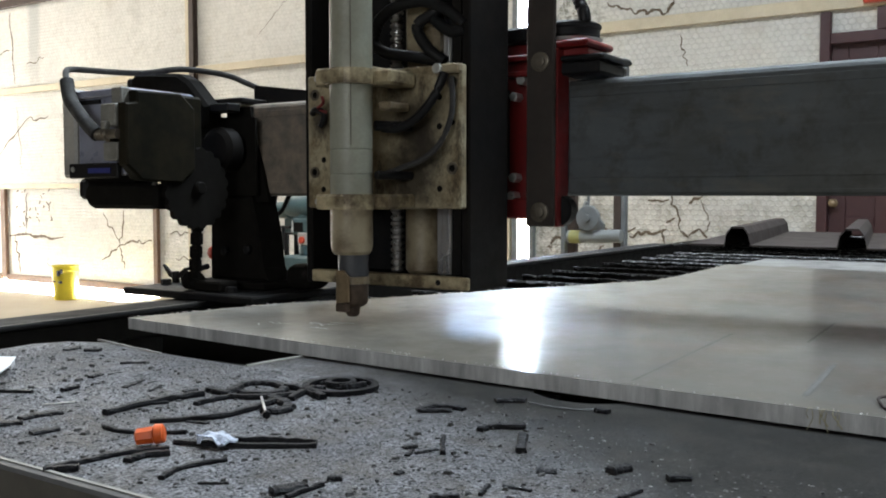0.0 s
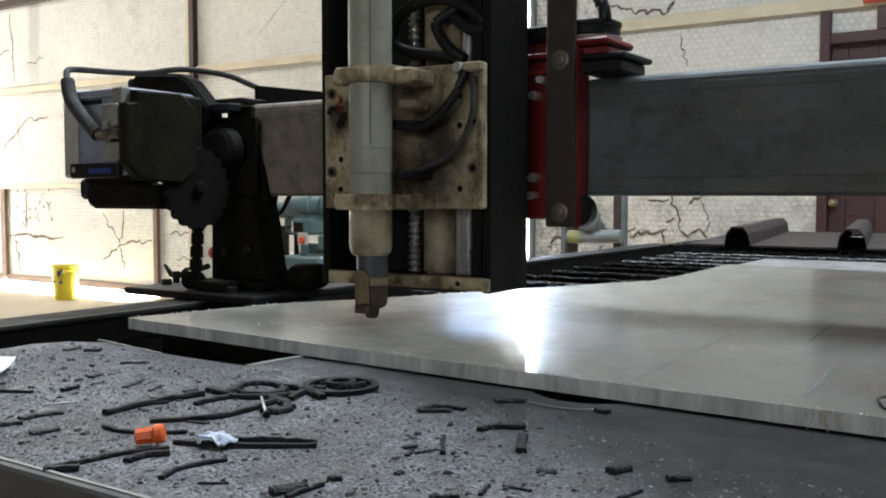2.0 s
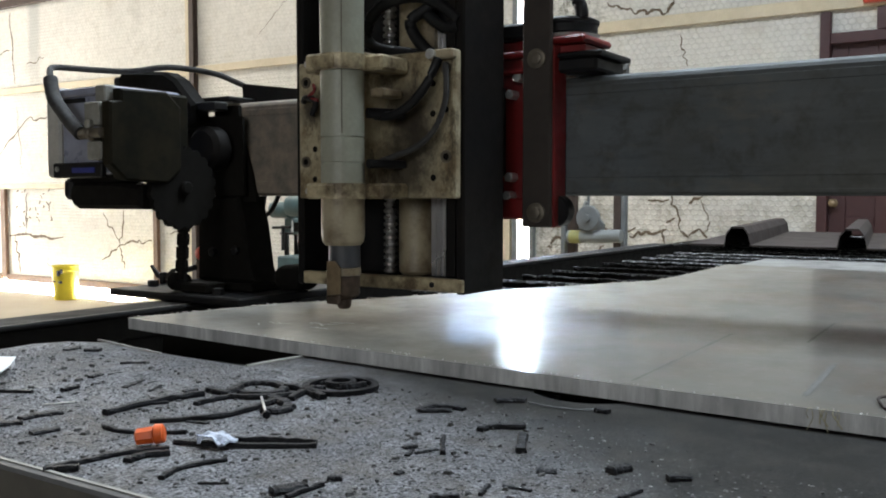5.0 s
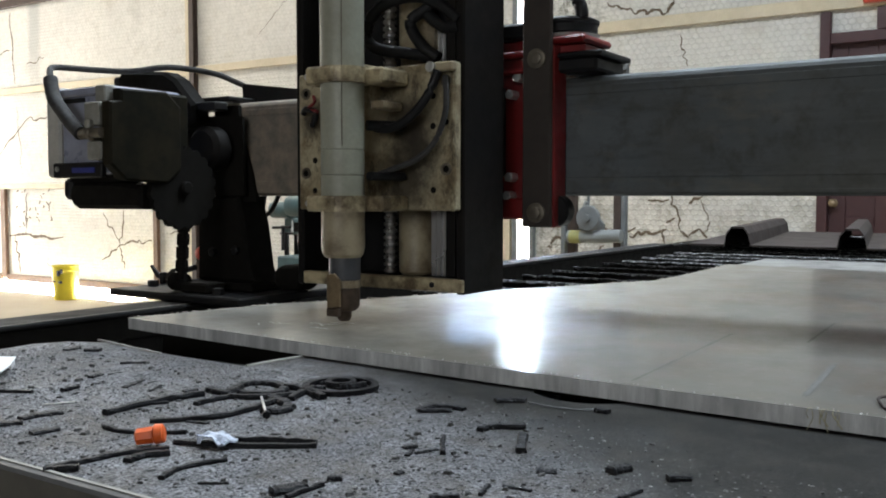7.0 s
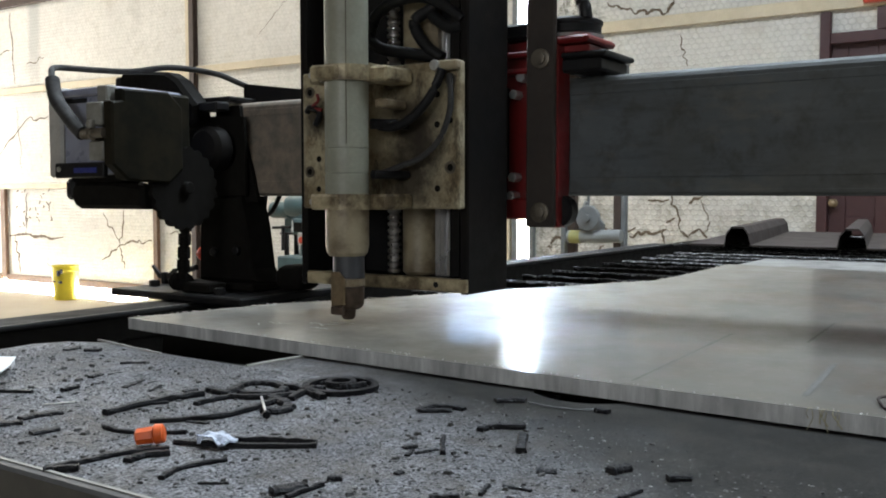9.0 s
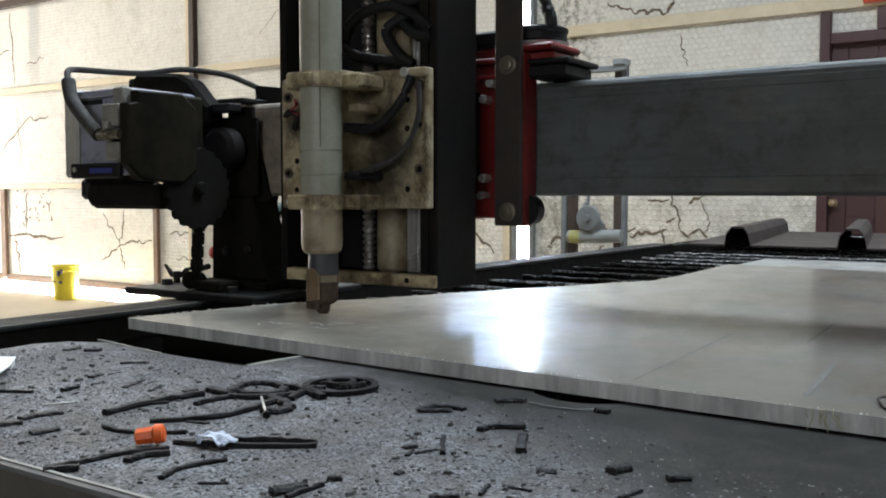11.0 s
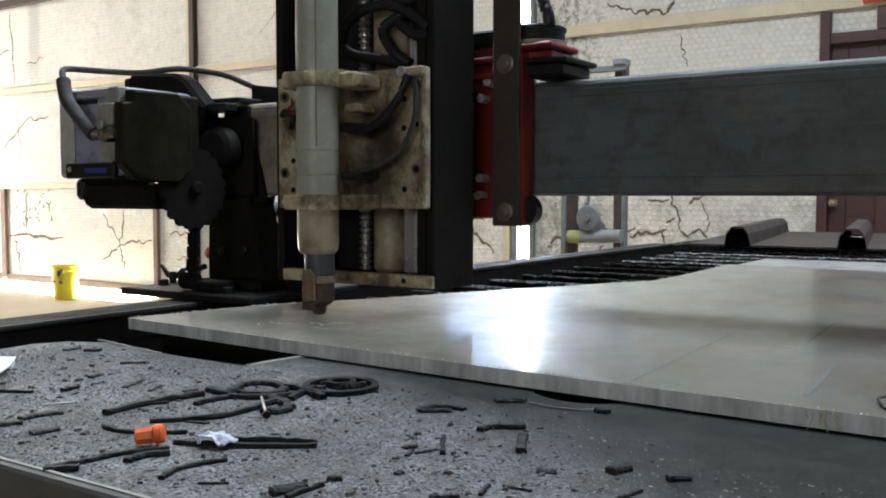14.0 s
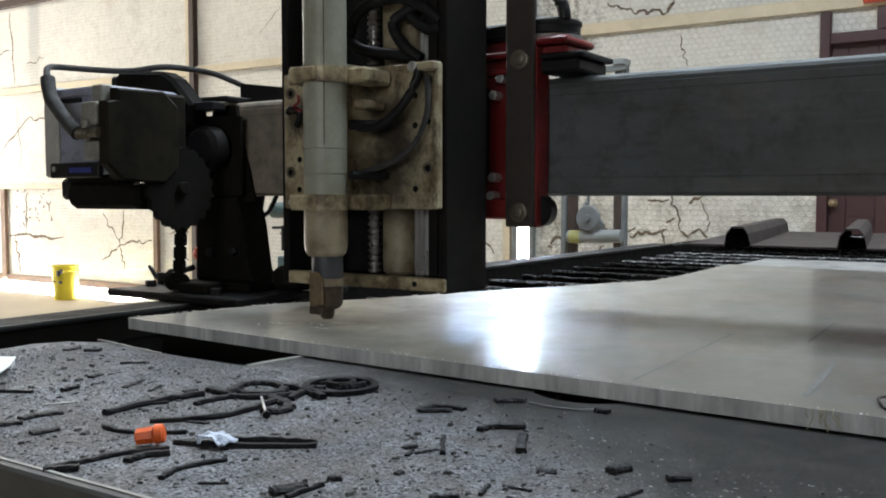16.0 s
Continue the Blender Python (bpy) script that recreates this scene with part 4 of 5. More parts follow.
def ribbed_deck():
    d = thing("ribbed_deck", (-.5, 3.4, TABLE_Z), "rusty ribbed steel deck sheet lying across the slats", "steel decking")
    z = .008

    def rib(c):
        return [(c - .040, z), (c - .034, z + .035), (c - .018, z + .056), (c + .018, z + .056), (c + .034, z + .035), (c + .040, z)]
    line = [(-.985, z)] + rib(-.83) + rib(-.50) + rib(-.17) + [(.10, z)]
    bm = bmesh.new()
    th = .006
    rows = []
    for (px, pz) in line:
        rows.append([bm.verts.new((px - (yy - 2.9) * .14, yy, TABLE_Z + pz + dz)) for yy in (2.90, 4.12) for dz in (0, th)])
    for p, q in zip(rows, rows[1:]):
        bm.faces.new((p[1], q[1], q[3], p[3]))
        bm.faces.new((p[0], p[2], q[2], q[0]))
        bm.faces.new((p[0], q[0], q[1], p[1]))
        bm.faces.new((p[2], p[3], q[3], q[2]))
    bm.faces.new((rows[0][0], rows[0][1], rows[0][3], rows[0][2]))
    bm.faces.new((rows[-1][0], rows[-1][2], rows[-1][3], rows[-1][1]))
    bmesh.ops.recalc_face_normals(bm, faces=bm.faces)
    part("sheet", bm, "rust", d)
    f = thing("flat_bar", (.2, 2.3, TABLE_Z), "pale scaled steel strip lying on the slats", "steel strip")
    part("bar", B(-.62, .95, 2.12, 2.42, TABLE_Z, TABLE_Z + .006, bevel=.001), "scaled", f)


ribbed_deck()


# ---------------------------------------------------------------- gantry
GY = 1.12


def gantry():
    g = thing("gantry", (-1.1, 1.15, .888), "dark steel cutting gantry with a square tube beam and servo drive", "gantry")
    part("beam", B(-1.16, 1.55, GY, GY + .10, 1.05, 1.202, bevel=.014, seg=4), "beam", g, "mill-scaled rectangular steel tube")
    # Shallow raised bands imitate reflected lines on the tube's rounded corners.
    part("reflection_band", B(-1.158, 1.548, GY - .0012, GY + .002, 1.0535, 1.0735, bevel=.0011, seg=2), "beam", g)
    part("reflection_band", B(-1.158, 1.548, GY - .0010, GY + .002, 1.1780, 1.1885, bevel=.0009, seg=2), "beam", g)
    # Dark plate whose slanted edge stands in for a shadow across the beam.
    part("end_shade_plate", prism(bmesh.new(), [(-1.166, 1.040), (-1.072, 1.040), (-1.086, 1.09), (-1.104, 1.14), (-1.112, 1.196), (-1.166, 1.196)], "y", GY - .008, GY - .0005), "soot", g)
    part("beam_cover", prism(bmesh.new(), [(-1.15, 1.203), (-.90, 1.203), (-.90, 1.205), (-1.15, 1.238)], "y", 1.16, 1.19), "black", g)
    part("top_bracket", B(-1.21, -1.12, 1.10, 1.16, 1.2025, 1.211, bevel=.002), "black", g)
    # pedestal
    part("pedestal", prism(bmesh.new(), [(-1.199, .912), (-1.066, .912), (-1.078, .9325), (-1.089, 1.003), (-1.102, 1.0495), (-1.194, 1.0495), (-1.197, 1.0)], "y", 1.10, 1.16, .004), "soot", g)
    part("pedestal_base", B(-1.205, -1.050, 1.075, 1.20, .8988, .9118, bevel=.003), "soot", g)
    part("weld_nut", lathe(bmesh.new(), (-1.158, 1.0995, .958), (0, -1, 0), [(0, .008), (.006, .008), (.007, .006)], 6), "black", g)
    part("weld_nut", lathe(bmesh.new(), (-1.106, 1.0995, .962), (0, -1, 0), [(0, .008), (.006, .008), (.007, .006)], 6), "black", g)
    part("foot_plate", B(-1.300, -1.00, 1.000, 1.26, .8865, .8985, bevel=.0025), "black", g)
    part("foot_lug", B(-1.150, -1.09, 1.02, 1.06, .8988, .915, bevel=.003), "soot", g)
    for x, y in ((-1.270, 1.066), (-1.262, 1.235), (-1.075, 1.03)):
        part("foot_bolt", lathe(bmesh.new(), (x, y, .8985), (0, 0, 1), [(0, .009), (.009, .009), (.010, .0075)], 6), "black", g)
    part("wheel_block", B(-1.048, -.988, 1.115, 1.175, .8990, .940, bevel=.018, seg=4), "soot", g)
    # servo motor
    s = part("servo_motor", B(-1.2645, -1.150, .896, 1.03, 1.082, 1.2105, bevel=.006, seg=2), "servo", g, "blue-grey finned servo motor")
    part("end_cap", B(-1.299, -1.265, .893, 1.035, 1.078, 1.2135, bevel=.004), "servo_cap", s, "pale grey motor end cap")
    part("front_cap", B(-1.1495, -1.1335, .896, 1.030, 1.075, 1.205, bevel=.004), "flange", s)
    part("cap_block", B(-1.156, -1.1335, .876, .8955, 1.184, 1.208, bevel=.002), "capgrey", s, "pale grey motor corner block")
    part("cap_block", B(-1.168, -1.1335, .866, .8955, 1.150, 1.1835, bevel=.002), "capgrey", s, "pale grey motor corner block")
    part("cap_block", B(-1.166, -1.1335, .868, .8955, 1.101, 1.128, bevel=.002), "capgrey", s, "pale grey motor corner block")
    part("top_rim", B(-1.262, -1.158, .888, .8958, 1.197, 1.2085, bevel=.002), "servo", s, "blue-grey raised motor rim")
    # Dark strip painted in as the shadow beneath the raised rim.
    part("rim_shade", B(-1.258, -1.205, .8935, .8957, 1.188, 1.1945), "rubber", s, "dark strip drawn as the shade under the rim")
    # Blue strip painted where a glint falls on the motor's lower edge.
    part("blue_glint", B(-1.225, -1.172, .8845, .8858, 1.084, 1.0915), "servo_glint", s)
    part("connector", rod(bmesh.new(), (-1.152, .896, 1.139), (-1.152, .862, 1.137), .0095, 16, .003), "greasy", s, "oily brass cable connector")
    part("connector_nut", lathe(bmesh.new(), (-1.176, .866, 1.139), (1, 0, 0), [(0, .0075), (.006, .0088), (.010, .0068), (.013, .0088), (.017, .0068), (.020, .0088), (.026, .0088), (.028, .0075), (.050, .0075)], 12), "greasy", s, "oily ribbed cable gland")
    part("gland_nut", B(-1.158, -1.146, .858, .868, 1.146, 1.158, bevel=.002), "capgrey", s, "pale square gland nut")
    part("bottom_rib", B(-1.274, -1.158, .886, .8955, 1.0765, 1.099, bevel=.002), "black", s)
    part("rib_screw", lathe(bmesh.new(), (-1.262, .886, 1.090), (0, -1, 0), [(0, .004), (.002, .004), (.0025, .002)], 10), "zinc", s)
    fl = [(.8876, 1.2025), (.970, 1.2045), (.9958, 1.1832), (.996, 1.090), (.969, 1.0685), (.894, 1.0725), (.8683, 1.0949), (.8685, 1.183), (.8876, 1.186)]
    part("motor_flange", prism(bmesh.new(), fl, "x", -1.133, -1.112, .003), "flange", g, "oil-stained brown flange plate")
    part("gear_housing", rod(bmesh.new(), (-1.142, 1.060, 1.125), (-1.142, 1.0995, 1.125), .036, 28, .008), "post", g, "sooty round gear housing")
    part("gear_back", prism(bmesh.new(), [(-1.262, 1.035), (-1.203, 1.035), (-1.203, 1.0505), (-1.088, 1.0505), (-1.090, 1.176), (-1.166, 1.180), (-1.186, 1.180), (-1.186, 1.1955), (-1.262, 1.1955)], "y", 1.1, 1.1055), "soot", g)
    part("belt_guard", prism(bmesh.new(), [(-1.350, 1.16), (-1.350, 1.252), (-1.340, 1.262), (-1.232, 1.2535), (-1.205, 1.240), (-1.160, 1.196), (-1.160, 1.17), (-1.19, 1.16)], "y", 1.062, 1.0995, .006), "soot", g)
    part("guard_lip", B(-1.366, -1.3505, 1.066, 1.0995, 1.20, 1.254, bevel=.004), "black", g)
    part("guard_strut", B(-1.20, -1.12, 1.07, 1.099, 1.186, 1.200, bevel=.002), "black", g)
    # swing arm, sprocket and chain below the motor
    arm = [(-1.300, 1.047), (-1.294, 1.036), (-1.280, 1.030), (-1.129, 1.030), (-1.129, 1.0655), (-1.19, 1.0705), (-1.290, 1.0712), (-1.298, 1.064)]
    part("tension_arm", prism(bmesh.new(), arm, "y", .930, .985, .006), "soot", g)
    part("arm_link", B(-1.3225, -1.3005, .935, .98, 1.044, 1.0775, bevel=.006), "black", g)
    part("arm_spacer", B(-1.312, -1.188, .940, .980, 1.0655, 1.0815, bevel=.002), "black", g)
    part("arm_hook", hose(bmesh.new(), [(-1.152, .945, 1.066), (-1.140, .94, 1.068), (-1.1365, .938, 1.076), (-1.138, .938, 1.083)], .003, 8), "capgrey", g)
    bm = bmesh.new()
    n = 60
    pts = []
    for i in range(n):
        r = .064 if i % 3 else .0595
        a = 2 * math.pi * i / n
        pts.append((1.004 + r * math.cos(a), 1.062 + r * math.sin(a)))
    prism(bm, pts, "x", -1.127, -1.118)
    part("sprocket", bm, "soot", g, "black toothed sprocket")
    part("sprocket_hub", rod(bmesh.new(), (-1.118, 1.004, 1.062), (-1.108, 1.004, 1.062), .010, 18, .002), "soot", g)
    bm = bmesh.new()
    for i in range(17):
        z, y, x = 1.006 - i * .0052, 1.0145, -1.132 - .0005 * i
        lathe(bm, (x - .0075, y, z), (1, 0, 0), [(0, .0026), (.0005, .0034), (.0145, .0034), (.015, .0026)], 8)
        w = .0100 if i % 4 < 2 else .0060
        for side in (-1, 1):
            box(bm, x + side * w - .0008, x + side * w + .0008, y - .004, y + .004, z - .0064, z + .0064, bevel=.0006)
    part("chain", bm, "soot", g, "hanging black roller chain")
    for x in (-1.172, -1.156):
        part("chain_roller", lathe(bmesh.new(), (x - .006, 1.034, .9136), (1, -.25, 0), [(0, .008), (.001, .0142), (.003, .0146), (.004, .011), (.006, .011), (.007, .0146), (.009, .0142), (.010, .008)], 22), "soot", g)
    # cables
    part("motor_cable", hose(bmesh.new(), [(-1.172, 0.864, 1.139), (-1.196, 0.866, 1.154), (-1.220, 0.868, 1.173), (-1.240, 0.870, 1.190), (-1.252, 0.873, 1.206), (-1.262, 0.878, 1.224)], .0105, 12, 8), "cablegrey", g, "dusty grey motor cable")
    part("motor_cable_tail", hose(bmesh.new(), [(-1.262, 0.878, 1.224), (-1.292, 0.898, 1.243), (-1.315, 0.930, 1.251), (-1.294, 0.980, 1.251), (-1.260, 1.020, 1.251), (-1.224, 1.060, 1.259), (-1.200, 1.100, 1.258), (-1.178, 1.130, 1.252), (-1.158, 1.150, 1.241), (-1.149, 1.170, 1.233)], .0048, 12, 8), "cablegrey", g)
    part("side_cable", hose(bmesh.new(), [(-1.248, 1.10, .8995), (-1.244, 1.10, .912), (-1.226, 1.098, .924), (-1.200, 1.096, .931)], .005, 8), "rubber", g)
    part("rear_cable", hose(bmesh.new(), [(-1.189, 1.250, 1.052), (-1.194, 1.250, 1.028), (-1.198, 1.250, 1.006)], .0042, 8), "rubber", g)
    part("rear_cable", hose(bmesh.new(), [(-1.155, 1.250, 1.052), (-1.173, 1.250, 1.024), (-1.194, 1.250, 1.008), (-1.193, 1.250, 0.975), (-1.187, 1.250, 0.949)], .0042, 8), "rubber", g)
    wc = part("wing_clamp", rod(bmesh.new(), (-1.2885, 1.103, .8986), (-1.2885, 1.103, .9185), .0065, 14, .001), "black", g, "black wing clamp screw")
    part("wing", prism(bmesh.new(), [(-1.2945, .9125), (-1.3175, .9300), (-1.3205, .9275), (-1.3045, .9085), (-1.2945, .9055)], "y", 1.101, 1.105), "black", wc)
    part("wing", prism(bmesh.new(), [(-1.2825, .9125), (-1.2645, .9255), (-1.2525, .9270), (-1.2545, .9235), (-1.2745, .9085), (-1.2825, .9055)], "y", 1.101, 1.105), "black", wc)
    part("reflector", lathe(bmesh.new(), (-1.2075, 1.118, 0.953), (1, -.35, 0), [(0, .0125), (.006, .0125), (.008, .010)], 18), "redlamp", g, "red round reflector")
    # far end
    part("pedestal", B(1.42, 1.55, 1.09, 1.24, .906, 1.0495, bevel=.004), "soot", g)
    part("foot_plate", B(1.40, 1.60, 1.035, 1.30, .888, .9055, bevel=.003), "black", g)
    return g


def carriage():
    c = thing("torch_carriage", (-.65, 1.05, 1.0), "black and red torch carriage riding on the gantry beam", "machine carriage")
    top = 1.46
    # right-hand side channel
    part("side_channel", B(-.572, -.560, .950, 1.043, .934, top, bevel=.002), "post", c, "dark blue-black steel side channel")
    part("channel_lip", B(-.585, -.5725, .950, .9545, .955, top), "post", c)
    part("side_channel", B(-.820, -.809, .950, 1.035, .934, top, bevel=.002), "post", c)
    part("back_plate", B(-.8085, -.5725, 1.022, 1.034, .9365, top), "black", c)
    br = part("bottom_brace", B(-.8085, -.5605, .948, .962, .936, .952, bevel=.0015), "cream", c, "oil-stained aluminium cross brace")
    part("brace_shelf", B(-.8085, -.5725, .9622, 1.0215, .938, .950), "soot", c)
    for x in (-.604, -.758):
        part("brace_screw", lathe(bmesh.new(), (x, .9485, .944), (0, -1, 0), [(0, .0035), (.0015, .0035), (.0016, .001)], 12), "black", br)
    # screw with turned grooves
    prof = []
    z = 0.0
    while z < .50:
        prof += [(z, .0060), (z + .002, .0086), (z + .005, .0086), (z + .007, .0060)]
        z += .0085
    part("ball_screw", lathe(bmesh.new(), (-.6965, .990, .951), (0, 0, 1), prof, 16), "screw", c, "greasy steel ball screw")
    rail = [(0, 0), (.0062, 0), (.0068, .003), (.0085, .003), (.009, -.002), (.0145, -.002), (.015, .003), (.0168, .003), (.0172, 0), (.021, 0), (.021, .016), (0, .016)]
    for x in (-.6290, -.786):
        part("guide_rail", prism(bmesh.new(), [(x + a, .984 + b) for a, b in rail], "z", .951, top), "chrome", c, "polished grooved guide rail")
    part("cylinder", lathe(bmesh.new(), (-.6620, 1.0, .9505), (0, 0, 1), [(0, .019), (.004, .0228), (.15, .0228), (.16, .02), (.34, .02)], 28), "sleeve", c, "oil-stained cream cylinder")
    part("upper_block", B(-.6700, -.6180, .968, 1.0, 1.222, 1.40, bevel=.006), "sleeve", c, "oil-stained cream bearing block")
    # saddle
    s = part("saddle_plate", B(-.620, -.5125, 1.100, 1.112, 1.028, 1.250, bevel=.003), "red", c, "dirty red saddle plate")
    part("saddle_flange", prism(bmesh.new(), [(1.082, 1.022), (1.090, 1.010), (1.108, 1.010), (1.118, 1.03), (1.118, 1.2385), (1.082, 1.2385)], "x", -.5245, -.5115, .002), "red", s)
    part("saddle_foot", B(-.620, -.5255, 1.082, 1.0995, 1.020, 1.047, bevel=.003), "red", s)
    part("saddle_web", B(-.595, -.5525, 1.078, 1.0995, 1.205, 1.212, bevel=.002), "red", s)
    part("saddle_web", B(-.595, -.5525, 1.078, 1.0995, 1.226, 1.233, bevel=.002), "red", s)
    part("saddle_top", B(-.540, -.472, 1.084, 1.17, 1.2395, 1.2485, bevel=.003), "red", s)
    part("saddle_block", B(-.535, -.478, 1.10, 1.165, 1.2287, 1.2393, bevel=.002), "red", s)
    part("spacer", B(-.605, -.590, 1.0355, 1.0995, 1.075, 1.19), "black", s)
    bar = part("upright_bar", B(-.5520, -.5118, 1.074, 1.0815, 1.0105, top, bevel=.002), "brownbar", c, "rust-brown flat upright bar")
    for z in (1.2205, 1.029):
        part("bushing", lathe(bmesh.new(), (-.5310, 1.074, z), (0, -1, 0), [(0, .0125), (.003, .0125), (.0035, .0115), (.0035, .0075), (.006, .0075), (.0065, .006), (.0065, .001)], 24), "greasy", bar, "greasy round bushing")
    for x, z in ((-.5760, 1.180), (-.5655, 1.201), (-.5770, 1.074), (-.5795, 1.05)):
        part("bolt", lathe(bmesh.new(), (x, 1.0995, z), (0, -1, 0), [(0, .0065), (.016, .0065), (.017, .005)], 6), "zinc", s, "bright zinc bolt")
    part("roller", lathe(bmesh.new(), (-.5185, 1.096, 1.031), (0, 1, 0), [(0, .018), (.003, .0205), (.02, .0205), (.0235, .018)], 28), "rubber", c, "black guide roller")
    part("roller", lathe(bmesh.new(), (-.570, 1.160, 1.0285), (0, 1, 0), [(0, .018), (.003, .021), (.02, .021), (.024, .018)], 28), "rubber", c)
    # drive on top of the beam
    part("bearing_block", B(-.515, -.460, 1.095, 1.18, 1.2045, 1.2215, bevel=.003), "black", c)
    part("bearing_cap", B(-.512, -.452, 1.09, 1.185, 1.2217, 1.2285, bevel=.002), "black", c)
    part("drive_motor", lathe(bmesh.new(), (-.516, 1.130, 1.2535), (0, 0, 1), [(0, .034), (.003, .038), (.012, .038), (.014, .040), (.018, .040), (.021, .035)], 32), "black", c)
    part("gasket", lathe(bmesh.new(), (-.514, 1.127, 1.2488), (0, 0, 1), [(0, .039), (.004, .041), (.0045, .03)], 32), "zinc", c, "pale gasket ring")
    part("motor_bar", B(-.620, -.545, 1.087, 1.12, 1.2505, 1.270, bevel=.003), "black", c)
    part("drive_cable", hose(bmesh.new(), [(-.488, 1.112, 1.272), (-.490, 1.112, 1.286), (-.502, 1.115, 1.315), (-.530, 1.12, 1.42)], .0085, 12), "rubber", c)
    # loops of hose at the head
    loops = [[(-.604, .955, 1.2135), (-.640, .950, 1.2205), (-.682, .948, 1.229), (-.700, .946, 1.243), (-.697, .945, 1.256), (-.689, .945, 1.270), (-.666, .946, 1.283), (-.626, .948, 1.286), (-.593, .950, 1.273), (-.569, .953, 1.253)],
             [(-.592, .962, 1.290), (-.616, .956, 1.272), (-.635, .952, 1.261), (-.634, .950, 1.248), (-.617, .950, 1.226), (-.598, .954, 1.212)],
             [(-.622, .960, 1.270), (-.604, .955, 1.256), (-.586, .953, 1.246), (-.569, .953, 1.247)],
             [(-.612, .975, 1.286), (-.596, .970, 1.262), (-.582, .962, 1.240), (-.574, .958, 1.222)],
             [(-.735, .96, 1.42), (-.722, .952, 1.36), (-.69, .95, 1.325), (-.65, .950, 1.312), (-.60, .955, 1.325), (-.575, .96, 1.36)],
             [(-.66, .955, 1.42), (-.648, .948, 1.35), (-.630, .946, 1.305), (-.600, .950, 1.290), (-.576, .955, 1.30)]]
    part("hose_fitting", lathe(bmesh.new(), (-.606, .962, 1.318), (0, 0, 1), [(0, .010), (.004, .013), (.020, .013), (.022, .010), (.05, .010)], 20), "sleeve", c, "pale plastic hose fitting")
    for pts in loops:
        part("hose_loop", hose(bmesh.new(), pts, .0072, 12, 7), "rubber", c, "looped glossy black rubber hose")
    return c


def plasma_torch():
    h = thing("plasma_torch", (-.675, .90, 1.045), "grey cylindrical plasma torch clamped to an oil-stained lift plate", "plasma torch")
    zp = part("lift_plate", B(-.7975, -.5603, .930, .9445, 1.046, 1.2165, bevel=.002), "liftplate", h, "oil-stained aluminium lift plate with screw holes")
    for x, z in ((-.784, 1.192), (-.785, 1.092), (-.5715, 1.195), (-.5715, 1.094)):
        wr = ring_band(bmesh.new(), (0, 0), .0044, .0072, 0, .0016, 22)
        bmesh.ops.rotate(wr, verts=wr.verts, cent=(0, 0, 0), matrix=Matrix.Rotation(math.pi / 2, 3, "X"))
        bmesh.ops.translate(wr, verts=wr.verts, vec=(x, .9300, z))
        part("washer", wr, "greasy", zp, "worn steel washer")
        part("socket", lathe(bmesh.new(), (x, .9302, z), (0, -1, 0), [(0, .0043), (.0004, .0043), (.0005, .001)], 14), "soot", zp)
    for x, z in ((-.590, 1.1787), (-.572, 1.148), (-.590, 1.144), (-.5896, 1.070), (-.7706, 1.070), (-.770, 1.108)):
        part("screw_hole", lathe(bmesh.new(), (x, .9302, z), (0, -1, 0), [(0, .0038), (.0007, .0038), (.0008, .001)], 12), "soot", zp)
    part("corner_tab", B(-.592, -.556, .918, .9295, 1.2045, 1.2155, bevel=.002), "sleeve", zp, "pale corner tab")
    part("tab_screw", lathe(bmesh.new(), (-.584, .918, 1.210), (0, -1, 0), [(0, .006), (.004, .006), (.0045, .003)], 14), "zinc", zp)
    part("side_block", B(-.72, -.66, .885, .9295, 1.196, 1.2165, bevel=.003), "cream", zp)
    cx, cy = -.6755, .870
    R = .0253
    t = part("torch_barrel", lathe(bmesh.new(), (cx, cy, 1.046), (0, 0, 1), [(0, R), (.0402, R), (.0405, R - .0014), (.0417, R - .0014), (.0420, R), (.0692, R), (.0695, R - .0014), (.0706, R - .0014), (.0709, R), (.42, R)], 48), "torch", h, "grey-green torch barrel with scribed rings")
    part("barrel_seam", B(cx + .0154, cx + .0160, cy - .0206, cy - .0192, 1.12, 1.46), "greasy", t)
    part("lower_sleeve", lathe(bmesh.new(), (cx, cy, .992), (0, 0, 1), [(0, .0205), (.004, .0238), (.012, .0253), (.0535, .0253)], 48), "sleeve", h, "heat-stained cream torch sleeve")
    part("torch_neck", lathe(bmesh.new(), (cx + .002, cy, .9665), (0, 0, 1), [(0, .0184), (.0265, .0184)], 36), "neck", h)
    part("retaining_band", lathe(bmesh.new(), (cx + .002, cy, .9575), (0, 0, 1), [(0, .0188), (.0085, .0188)], 36), "sleeve", h, "pale retaining band")
    part("nozzle_cap", lathe(bmesh.new(), (cx + .002, cy, .930), (0, 0, 1), [(0, .0120), (.003, .0160), (.006, .0176), (.027, .0182)], 20), "nozzle", h, "scorched copper nozzle cap")
    part("nozzle_tip", lathe(bmesh.new(), (cx + .001, cy, .918), (0, 0, 1), [(0, .0058), (.003, .0082), (.0125, .0092)], 20), "nozzle", h)
    st = part("sensor_tab", prism(bmesh.new(), [(-.682, .974), (-.671, .9745), (-.663, .967), (-.663, .937), (-.682, .9345)], "y", .8470, .8512, .001), "brass", h, "scorched brass sensor tab")
    part("tab_foot", B(-.6835, -.667, .8480, .8562, .9250, .9345, bevel=.001), "nozzle", st)
    for z0, z1, r in ((1.1915, 1.2095, .0305), (1.0455, 1.0635, .0305)):
        k = part("torch_clamp", ring_band(bmesh.new(), (cx, cy), R + .0003, r, z0, z1, 40), "cream", h, "stained split torch clamp")
        part("clamp_front", B(cx - .0290, cx + .012, cy - .0325, cy - .0262, z0, z1, bevel=.003), "cream", k)
